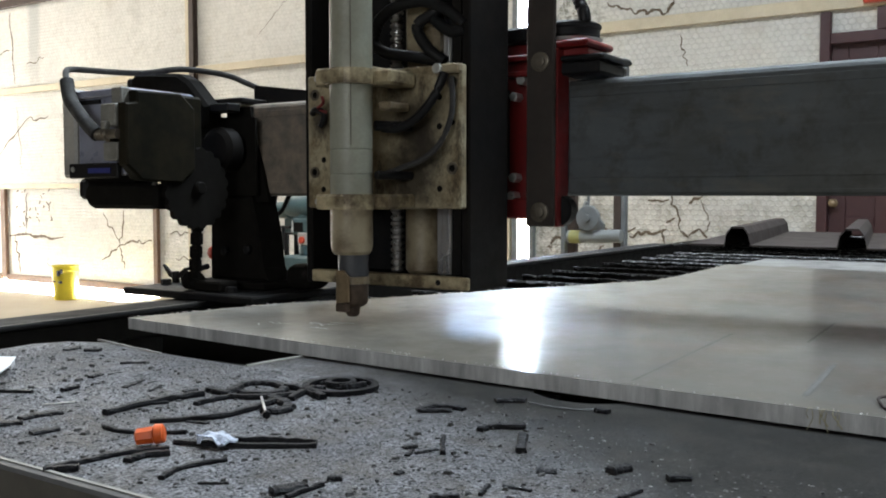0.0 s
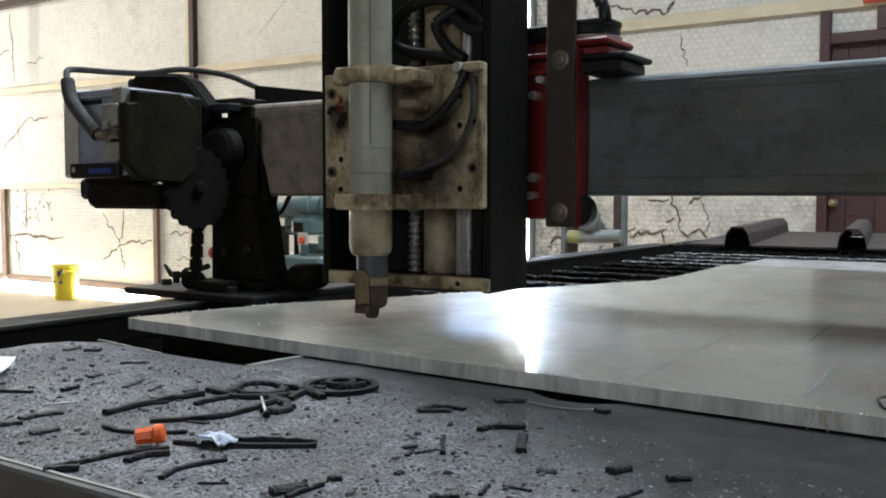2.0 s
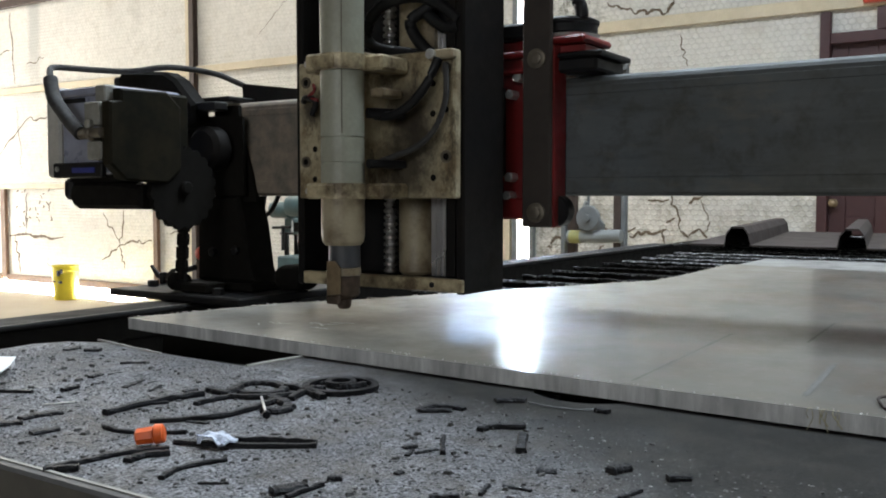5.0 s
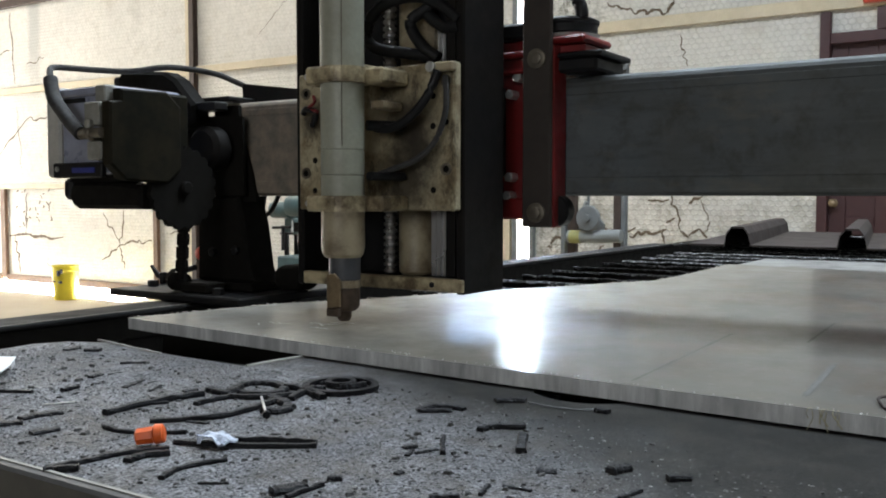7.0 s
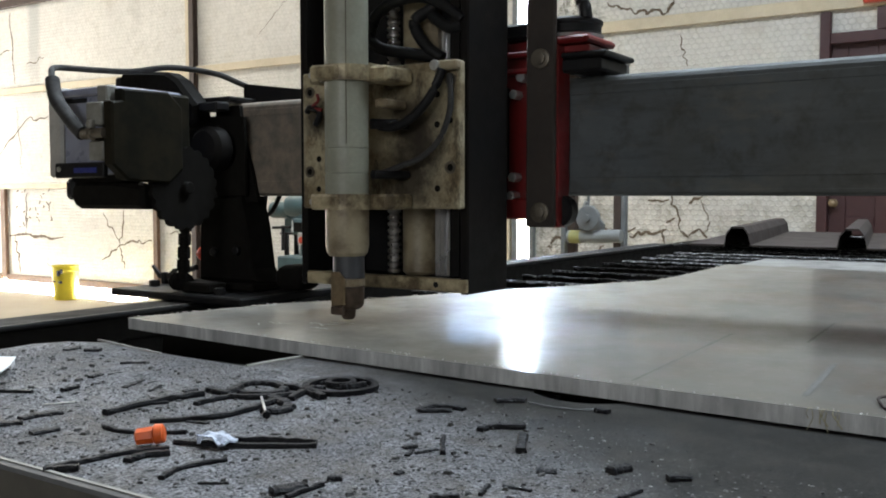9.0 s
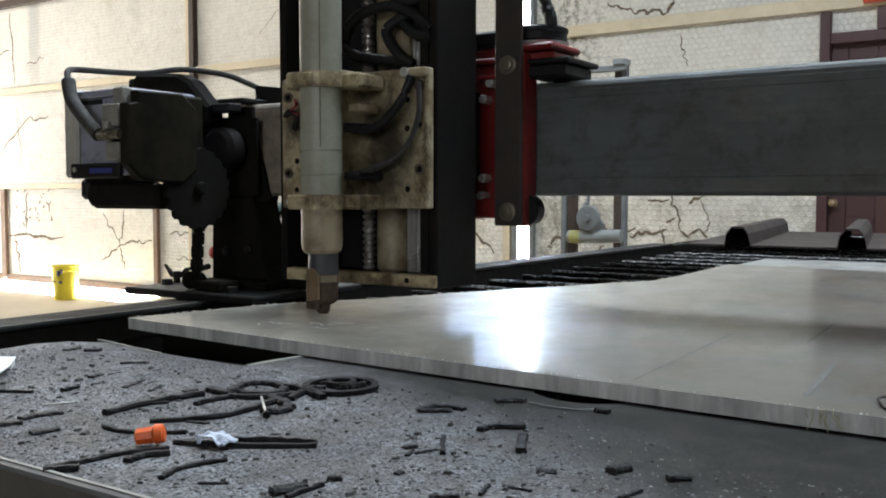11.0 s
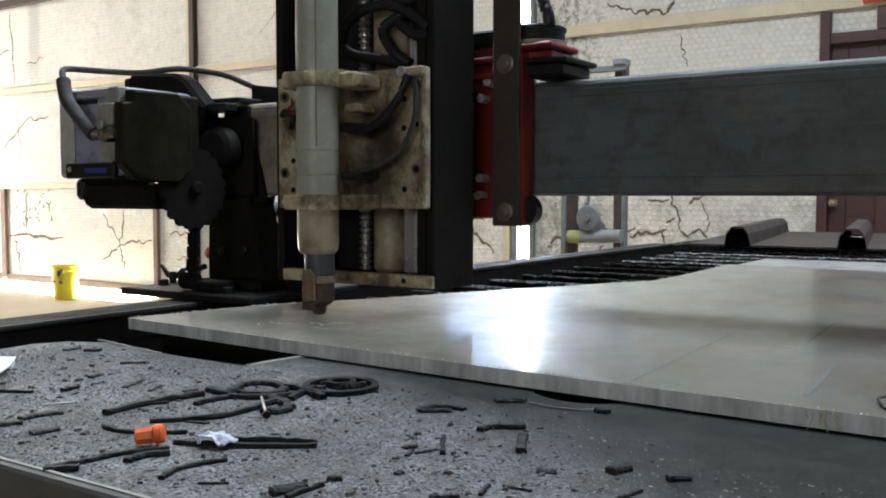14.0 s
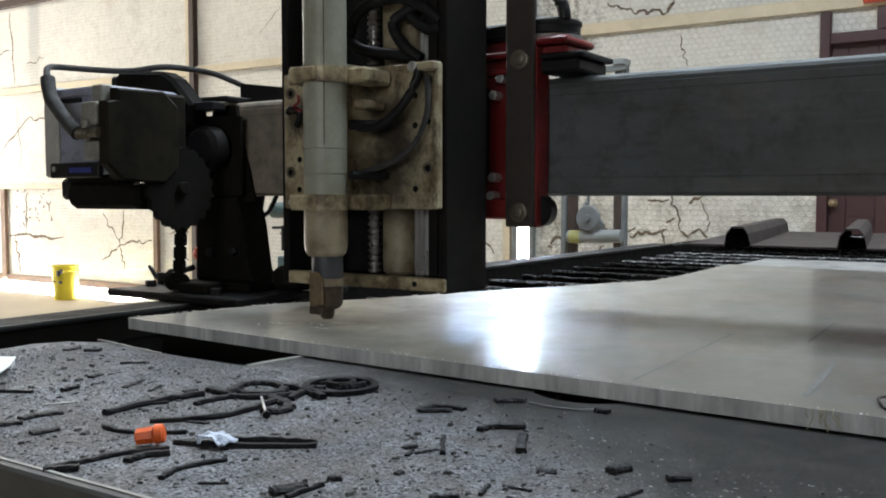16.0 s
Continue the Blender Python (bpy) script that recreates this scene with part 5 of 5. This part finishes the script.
        part("clamp_ear", B(cx - .046, cx - .0285, cy - .013, cy - .003, z0, z1, bevel=.002), "cream", k)
        part("clamp_ear", B(cx - .046, cx - .0285, cy + .001, cy + .011, z0, z1, bevel=.002), "cream", k)
        part("clamp_stem", B(cx + .020, cx + .052, cy + .006, .9295, z0, z1, bevel=.003), "cream", k)
        part("clamp_screw", rod(bmesh.new(), (cx - .038, cy - .019, (z0 + z1) / 2), (cx - .038, cy + .014, (z0 + z1) / 2), .0036, 10), "zinc", k)
    part("fitting", B(cx + .026, cx + .044, .888, .928, 1.163, 1.173, bevel=.002), "sleeve", h)
    part("fitting", rod(bmesh.new(), (cx + .02, .89, 1.145), (cx + .045, .928, 1.145), .0062, 14), "rubber", h)
    part("fitting", rod(bmesh.new(), (cx + .03, .88, 1.086), (cx + .045, .928, 1.086), .0052, 14), "rubber", h)
    part("torch_lead", hose(bmesh.new(), [(-.655, .905, 1.143), (-.63, .905, 1.142), (-.605, .908, 1.155), (-.585, .912, 1.178), (-.575, .918, 1.205)], .0054, 12, 7), "rubber", h, "bent black torch lead")
    part("torch_lead", hose(bmesh.new(), [(-.652, .905, 1.088), (-.63, .908, 1.095), (-.60, .91, 1.105), (-.577, .914, 1.125), (-.566, .92, 1.16), (-.568, .922, 1.20)], .0034, 10, 7), "cablegrey", h, "thin black pilot lead")
    part("red_wire", hose(bmesh.new(), [(-.768, .925, 1.188), (-.762, .92, 1.18), (-.770, .918, 1.172), (-.755, .918, 1.168)], .0022, 8), "red", h)
    part("wire_clip", hose(bmesh.new(), [(-.785, .925, 1.168), (-.775, .92, 1.172), (-.76, .92, 1.166), (-.768, .922, 1.15)], .004, 8), "rubber", h)
    return h


gantry_ob = gantry()
carriage_ob = carriage()
torch_ob = plasma_torch()

# ---------------------------------------------------------------- offcuts and slag on the near sheet
def ribbon(bm, line, w, h, z, seed):
    """A burnt strip of plate: a bar of rectangular section with uneven edges along a flat line."""
    rnd = random.Random(seed)
    pts = [Vector((x, y, 0)) for x, y in line]
    pts = spline(pts, 6 if len(pts) > 2 else 9)
    rows = []
    for i, p in enumerate(pts):
        d = (pts[min(i + 1, len(pts) - 1)] - pts[max(i - 1, 0)]).normalized()
        nrm = Vector((-d.y, d.x, 0))
        a, b = w * rnd.uniform(.78, 1.18), w * rnd.uniform(.78, 1.18)
        hh = h * rnd.uniform(.8, 1.12)
        row = []
        for k, f in ((a, 0), (a, .55), (a * .72, 1), (-b * .72, 1), (-b, .55), (-b, 0)):
            q = p + nrm * (k + rnd.uniform(-.0003, .0003))
            row.append(bm.verts.new((q.x, q.y, z + hh * f)))
        rows.append(row)
    for a, b in zip(rows, rows[1:]):
        for k in range(6):
            bm.faces.new((a[k], b[k], b[(k + 1) % 6], a[(k + 1) % 6]))
    bm.faces.new(rows[0])
    bm.faces.new(rows[-1][::-1])
    bmesh.ops.recalc_face_normals(bm, faces=bm.faces)
    return bm


COUNT = [0]


def offcut(line, w=.0035, h=.005, label="narrow burnt steel offcut lying in the slag", mat="scrap", name="offcut"):
    COUNT[0] += 1
    bm = ribbon(bmesh.new(), line, w * .80, h * .62, TABLE_Z + .0002, COUNT[0])
    bm.normal_update()
    ob = part(name, bm, mat)
    return tagged(ob, label, "steel offcut", "offcuts on the near sheet")


offcut([(-0.595, 0.437), (-0.596, 0.483), (-0.585, 0.525)], 0.0042, 0.0070)
offcut([(-0.547, 0.440), (-0.516, 0.479), (-0.516, 0.526), (-0.518, 0.537)], 0.0040, 0.0060)
offcut([(-0.564, 0.414), (-0.536, 0.412), (-0.501, 0.434)], 0.0030, 0.0040)
offcut([(-0.504, 0.328), (-0.498, 0.351), (-0.493, 0.376), (-0.476, 0.398)], 0.0028, 0.0050)
offcut([(-0.501, 0.325), (-0.487, 0.339)], 0.0035, 0.0060)
offcut([(-0.476, 0.365), (-0.478, 0.379), (-0.468, 0.392)], 0.0040, 0.0050)
offcut([(-0.431, 0.354), (-0.438, 0.375), (-0.428, 0.402)], 0.0028, 0.0040)
offcut([(-0.487, 0.412), (-0.442, 0.430), (-0.402, 0.457)], 0.0035, 0.0050)
offcut([(-0.461, 0.433), (-0.436, 0.450), (-0.406, 0.461)], 0.0020, 0.0060)
offcut([(-0.738, 0.440), (-0.713, 0.454)], 0.0025, 0.0040)
offcut([(-0.696, 0.470), (-0.699, 0.488)], 0.0030, 0.0050)
offcut([(-0.634, 0.393), (-0.633, 0.408), (-0.626, 0.423)], 0.0055, 0.0040)
offcut([(-0.588, 0.372), (-0.584, 0.391)], 0.0050, 0.0040)
offcut([(-0.630, 0.375), (-0.622, 0.388)], 0.0045, 0.0040)
offcut([(-0.765, 0.581), (-0.746, 0.601)], 0.0030, 0.0030)
offcut([(-0.603, 0.466), (-0.587, 0.491)], 0.0020, 0.0030)
offcut([(-0.359, 0.370), (-0.350, 0.388)], 0.0060, 0.0060)
offcut([(-0.347, 0.369), (-0.345, 0.397)], 0.0020, 0.0040)
offcut([(-0.350, 0.407), (-0.343, 0.412)], 0.0030, 0.0040)
offcut([(-0.323, 0.488), (-0.347, 0.524)], 0.0022, 0.0040)
offcut([(-0.339, 0.480), (-0.332, 0.495)], 0.0018, 0.0020)
offcut([(-0.352, 0.486), (-0.348, 0.494)], 0.0030, 0.0030)
offcut([(-0.340, 0.472), (-0.345, 0.486)], 0.0020, 0.0020)
offcut([(-0.334, 0.551), (-0.331, 0.563), (-0.311, 0.576)], 0.0035, 0.0055)
offcut([(-0.284, 0.519), (-0.301, 0.554)], 0.0045, 0.0050)
offcut([(-0.218, 0.509), (-0.212, 0.522)], 0.0050, 0.0060)
offcut([(-0.185, 0.515), (-0.174, 0.524)], 0.0040, 0.0050)
offcut([(-0.195, 0.468), (-0.190, 0.487)], 0.0020, 0.0030)
offcut([(-0.261, 0.431), (-0.266, 0.449)], 0.0015, 0.0030)
offcut([(-0.407, 0.360), (-0.392, 0.370)], 0.0012, 0.0020)
offcut([(-0.259, 0.453), (-0.241, 0.453)], 0.0014, 0.0020)
offcut([(-0.323, 0.437), (-0.322, 0.443)], 0.0030, 0.0020)
offcut([(-0.282, 0.412), (-0.269, 0.423)], 0.0025, 0.0030)
offcut([(-0.256, 0.488), (-0.245, 0.493)], 0.0040, 0.0030)
offcut([(-0.527, 0.457), (-0.510, 0.462)], 0.0030, 0.0020)
offcut([(-0.727, 0.520), (-0.733, 0.536)], 0.0040, 0.0030)
offcut([(-0.879, 0.598), (-0.879, 0.616)], 0.0050, 0.0030)
offcut([(-0.861, 0.610), (-0.847, 0.619)], 0.0060, 0.0040)
offcut([(-0.635, 0.511), (-0.646, 0.532)], 0.0015, 0.0020)
offcut([(-0.666, 0.510), (-0.680, 0.539)], 0.0040, 0.0020)
offcut([(-0.609, 0.525), (-0.605, 0.537)], 0.0040, 0.0030)
offcut([(-0.664, 0.431), (-0.658, 0.439), (-0.651, 0.451)], 0.0012, 0.0020, "thin bright steel sliver in the slag", "zinc", "steel_sliver")
offcut([(-0.912, 0.664), (-0.845, 0.652), (-0.778, 0.641)], 0.0016, 0.0028, "pale steel rod lying across the sheet edge", "servo_cap", "steel_rod")
offcut([(-0.596, 0.542), (-0.573, 0.539), (-0.586, 0.572), (-0.575, 0.587), (-0.550, 0.584), (-0.538, 0.562), (-0.549, 0.549), (-0.566, 0.548)], 0.0055, 0.0060, "burnt scrollwork offcut of curled steel")
offcut([(-0.563, 0.497), (-0.561, 0.528), (-0.541, 0.539), (-0.521, 0.565)], 0.0040, 0.0060, "burnt curved steel offcut beneath the scrollwork")
offcut([(-0.548, 0.583), (-0.531, 0.585), (-0.493, 0.568)], 0.0050, 0.0070, "burnt curved steel offcut beside the ring")
offcut([(-0.512, 0.551), (-0.524, 0.585), (-0.518, 0.600)], 0.0040, 0.0060, "burnt curved steel offcut beside the ring")
offcut([(-0.530, 0.546), (-0.510, 0.540), (-0.493, 0.529), (-0.491, 0.513), (-0.502, 0.512)], 0.0060, 0.0060, "burnt hook-shaped steel offcut")
offcut([(-0.383, 0.591), (-0.403, 0.578), (-0.401, 0.598), (-0.377, 0.599)], 0.0040, 0.0040, "flat burnt lens-shaped steel offcut")
offcut([(-.348, .649), (-.330, .645), (-.305, .648), (-.294, .656)], .0010, .002, "pale curved sliver of steel across the cut-out", "galv", "steel_sliver")
offcut([(-.372, .638), (-.362, .648), (-.352, .652)], .006, .005, "burnt pointed steel offcut beside the cut-out")
offcut([(-.292, .652), (-.280, .651)], .004, .005, "small burnt crumb beside the cut-out")


def small_things():
    r = thing("ring_offcut", (-.507, .612, TABLE_Z), "burnt round steel ornament offcut with inner rings", "steel offcut")
    c = (-.509, .610)
    z = TABLE_Z + .0002
    part("rim", ring_band(bmesh.new(), c, .0265, .0330, z, z + .0042, 40), "scrap", r)
    part("inner_ring", ring_band(bmesh.new(), (c[0] - .007, c[1] + .009), .0085, .0135, z + .0010, z + .0050, 26), "scrap", r)
    part("tongue", ribbon(bmesh.new(), [(c[0] + .001, c[1] - .002), (c[0] + .008, c[1] + .006), (c[0] + .013, c[1] + .017)], .0036, .0048, z, 83), "scrap", r)
    part("web", ribbon(bmesh.new(), [(c[0] - .027, c[1] + .004), (c[0] - .020, c[1] + .010)], .0032, .0030, z, 84), "scrap", r)
    o = thing("orange_plug", (-.507, .41, TABLE_Z), "bright orange plastic wire connector lying on the offcuts", "wire connector")
    ax = Vector((.75, .60, .12)).normalized()
    p0 = Vector((-.5035, .3935, TABLE_Z + .0062))
    part("sleeve", lathe(bmesh.new(), p0, ax, [(0, .0042), (.001, .0054), (.0115, .0057)], 7), "orange", o)
    part("collar", lathe(bmesh.new(), p0 + ax * .0118, ax, [(0, .0056), (.001, .0068), (.0060, .0064), (.007, .005)], 9), "orange", o)
    w = thing("white_scrap", (-.458, .42, TABLE_Z), "crumpled bluish white scrap of film", "scrap")
    bm = bmesh.new()
    n = 9
    g = [[bm.verts.new((-.472 + .026 * i / n, .410 + .022 * j / n, TABLE_Z + .0055 + .004 * noise.noise((i * .45, j * .5, 2)) + .004 * math.sin(math.pi * i / n) * math.sin(math.pi * j / n))) for j in range(n + 1)] for i in range(n + 1)]
    for i in range(n):
        for j in range(n):
            if (i - 4.5) ** 2 + (j - 4.5) ** 2 < 24 and not (i > 3 and j < 2):
                bm.faces.new((g[i][j], g[i + 1][j], g[i + 1][j + 1], g[i][j + 1]))
    ext = bmesh.ops.extrude_face_region(bm, geom=list(bm.faces))
    bmesh.ops.translate(bm, verts=[v for v in ext["geom"] if isinstance(v, bmesh.types.BMVert)], vec=(0, 0, -.0012))
    bmesh.ops.delete(bm, geom=[v for v in bm.verts if not v.link_faces], context="VERTS")
    bmesh.ops.recalc_face_normals(bm, faces=bm.faces)
    part("film", bm, "white", w)
    b = thing("bolt", (-.50, .507, TABLE_Z), "small bright steel bolt leaning on a burnt offcut", "bolt")
    part("shank", rod(bmesh.new(), (-.5158, .522, TABLE_Z + .008), (-.4838, .4945, TABLE_Z + .0045), .0010, 10), "zinc", b)
    part("head", lathe(bmesh.new(), (-.4838, .4945, TABLE_Z + .0045), (.76, -.65, -.08), [(0, .0032), (.003, .0032), (.0035, .0026)], 6), "scrap", b)
    p = thing("paper_scrap", (-.84, .505, TABLE_Z), "folded white paper scrap standing on the sheet", "paper")
    part("sheet", prism(bmesh.new(), [(-0.862, 0.511), (-0.846, 0.522), (-0.809, 0.494), (-0.770, 0.4555)], "z", TABLE_Z + .0075, TABLE_Z + .0085), "paper", p)
    part("fold", prism(bmesh.new(), [(-0.866, 0.512), (-0.850, 0.523), (-0.828, 0.506)], "z", TABLE_Z + .0002, TABLE_Z + .0073), "paper", p)


def scatter(name, count, lo, hi, mat, seed, label, top=0.0):
    """Crumbs of slag: small broken lumps, thick where the dust lies, none on the wiped sheet."""
    rnd = random.Random(seed)
    verts, faces = [], []
    made = 0
    while made < count:
        x = rnd.uniform(-.925, .20)
        y = rnd.uniform(.328, .640)
        edge = .640 - .34 * max(0, x + .57) + .004
        if y > edge + rnd.gauss(0, .045) or y > .638:
            continue
        if noise.noise((x * 14, y * 14, seed)) < rnd.uniform(-.7, .35) - .2:
            continue
        if x > -.2 and rnd.random() < .4:
            continue
        r = lo + (hi - lo) * rnd.random() ** 3
        base = len(verts)
        turn = rnd.uniform(0, 6.28)
        long = rnd.uniform(.6, 2.2)
        k = rnd.choice((4, 5, 6))
        for ring, (rr, zz) in enumerate(((1.0, 0), (.62, rnd.uniform(.45, 1.1)))):
            for i in range(k):
                a = turn + 6.28 * i / k
                q = r * rr * rnd.uniform(.7, 1.2)
                ux, uy = q * math.cos(a) * long, q * math.sin(a)
                verts.append((x + ux * math.cos(turn) - uy * math.sin(turn), y + ux * math.sin(turn) + uy * math.cos(turn), TABLE_Z - .0002 + r * zz))
        for i in range(k):
            j = (i + 1) % k
            faces.append((base + i, base + j, base + k + j, base + k + i))
        faces.append(tuple(base + k + i for i in range(k)))
        made += 1
    me = bpy.data.meshes.new(name)
    me.from_pydata(verts, [], faces)
    me.update()
    me.materials.append(M[mat])
    return tagged(new(name, me), label, "slag", kind="stuff")


def crumb_material(name, a, b):
    n = Nodes(name, 0.55, 0.2)
    g = n.t.nodes.new("ShaderNodeNewGeometry")
    c = n.mix(n.ramp(g.outputs["Random Per Island"], 0.0, 1.0), a, b)
    n.colour(n.mix(n.ramp(n.noise(900, 3), 0.4, 0.7, 0, 0.4), c, (0.03, 0.03, 0.03)))
    return n.m


M["crumb"] = crumb_material("slag_crumbs", (0.030, 0.030, 0.033), (0.34, 0.338, 0.34))
M["flake"] = crumb_material("slag_flakes", (0.02, 0.02, 0.02), (0.055, 0.053, 0.05))
M["bright"] = crumb_material("pale_flecks", (0.30, 0.30, 0.31), (0.55, 0.54, 0.52))
small_things()
scatter("slag_crumbs", 34000, .0003, .0012, "crumb", 11, "grey crumbs of cutting slag strewn over the sheet")
scatter("slag_flakes", 700, .0005, .0025, "flake", 12, "black flakes of burnt steel strewn over the sheet")
scatter("burnt_slivers", 150, .0009, .0036, "flake", 17, "small burnt slivers of steel strewn over the sheet")
scatter("pale_flecks", 1300, .0003, .0009, "bright", 13, "pale flecks of dross strewn over the sheet")



# ---------------------------------------------------------------- movement
def motions():
    """Gantry along the rails, carriage along the beam, torch up and down: seconds, dx, dy, dz."""
    rows = [(0.0, -0.0273, -0.0053, -0.0115), (0.2, -0.0297, -0.0043, -0.0115), (0.4, -0.0385, -0.0043, -0.0115), (0.5, -0.0457, 0.0028, -0.0116),
            (0.6, -0.0470, 0.0028, -0.0115), (0.7, -0.0430, 0.0023, -0.0115), (0.8, -0.0319, 0.0028, -0.0115), (0.9, -0.0209, 0.0033, -0.0115),
            (1.0, -0.0096, 0.0045, -0.0116), (1.1, -0.0032, 0.0028, -0.0115), (1.2, -0.0059, 0.0008, -0.0115), (1.3, -0.0106, -0.0063, -0.0115),
            (1.4, -0.0093, -0.0134, -0.0115), (1.5, -0.0107, -0.0126, -0.0115), (1.6, -0.0020, -0.0194, -0.0115), (1.7, 0.0082, -0.0194, -0.0115),
            (1.8, 0.0077, -0.0134, -0.0115), (2.0, 0.0003, -0.0039, -0.0115), (2.2, 0.0025, -0.0013, -0.0115), (2.5, 0.0000, 0.0000, -0.0115)]
    rows += [(3.3, 0.0000, 0.0000, -0.0115), (3.4, 0.0000, 0.0000, -0.0066), (3.5, 0.0000, 0.0000, -0.0010), (3.6, 0.0000, 0.0000, 0.0030),
            (3.7, -0.0036, -0.0065, 0.0030), (3.8, -0.0140, -0.0255, 0.0022), (3.9, -0.0176, -0.0318, 0.0014), (4.0, -0.0179, -0.0325, 0.0012),
            (4.4, -0.0181, -0.0325, 0.0010), (5.6, -0.0181, -0.0325, 0.0010), (6.2, -0.0181, -0.0325, -0.0133), (6.5, -0.0181, -0.0325, -0.0133),
            (8.3, -0.0181, -0.0325, -0.0133), (8.5, -0.0180, -0.0325, -0.0106), (8.8, -0.0178, -0.0322, -0.0112), (9.0, -0.0144, -0.0294, -0.0114),
            (9.2, -0.0052, -0.0303, -0.0115), (9.7, 0.0060, -0.0150, -0.0115), (10.3, -0.0250, 0.0000, -0.0115)]
    rows += [(11.3, -0.0839, -0.0031, -0.0119), (11.5, -0.0755, -0.0022, -0.0119), (11.8, -0.0655, 0.0036, -0.0119), (12.0, -0.0491, -0.0022, -0.0119),
            (12.2, -0.0390, -0.0244, -0.0119), (12.3, -0.0448, -0.0352, -0.0119), (12.5, -0.0614, -0.0402, -0.0119), (12.7, -0.0671, -0.0381, -0.0119),
            (12.8, -0.0732, -0.0303, -0.0119), (13.0, -0.0680, -0.0156, -0.0119), (13.2, -0.0603, -0.0234, -0.0119), (13.3, -0.0622, -0.0264, -0.0119),
            (13.5, -0.0532, -0.0253, -0.0119), (13.7, -0.0501, -0.0155, -0.0119), (13.8, -0.0535, -0.0105, -0.0119), (14.0, -0.0749, -0.0111, -0.0119),
            (14.2, -0.0804, -0.0274, -0.0119), (14.3, -0.0804, -0.0293, -0.0119), (14.5, -0.0757, -0.0391, -0.0119), (14.7, -0.0807, -0.0381, -0.0119),
            (15.0, -0.0924, -0.0459, -0.0119), (15.2, -0.0846, -0.0468, -0.0119), (15.3, -0.0846, -0.0497, -0.0119), (15.5, -0.0786, -0.0458, -0.0119),
            (15.7, -0.0567, -0.0468, -0.0119), (16.0, -0.0399, -0.0374, -0.0119)]
    g, c, h = gantry_ob.location.copy(), carriage_ob.location.copy(), torch_ob.location.copy()
    walk(gantry_ob, [(t, pose(g.x, g.y + dy, g.z)) for t, dx, dy, dz in rows])
    walk(carriage_ob, [(t, pose(c.x + dx, c.y + dy, c.z)) for t, dx, dy, dz in rows])
    walk(torch_ob, [(t, pose(h.x + dx, h.y + dy, h.z + dz)) for t, dx, dy, dz in rows])


motions()
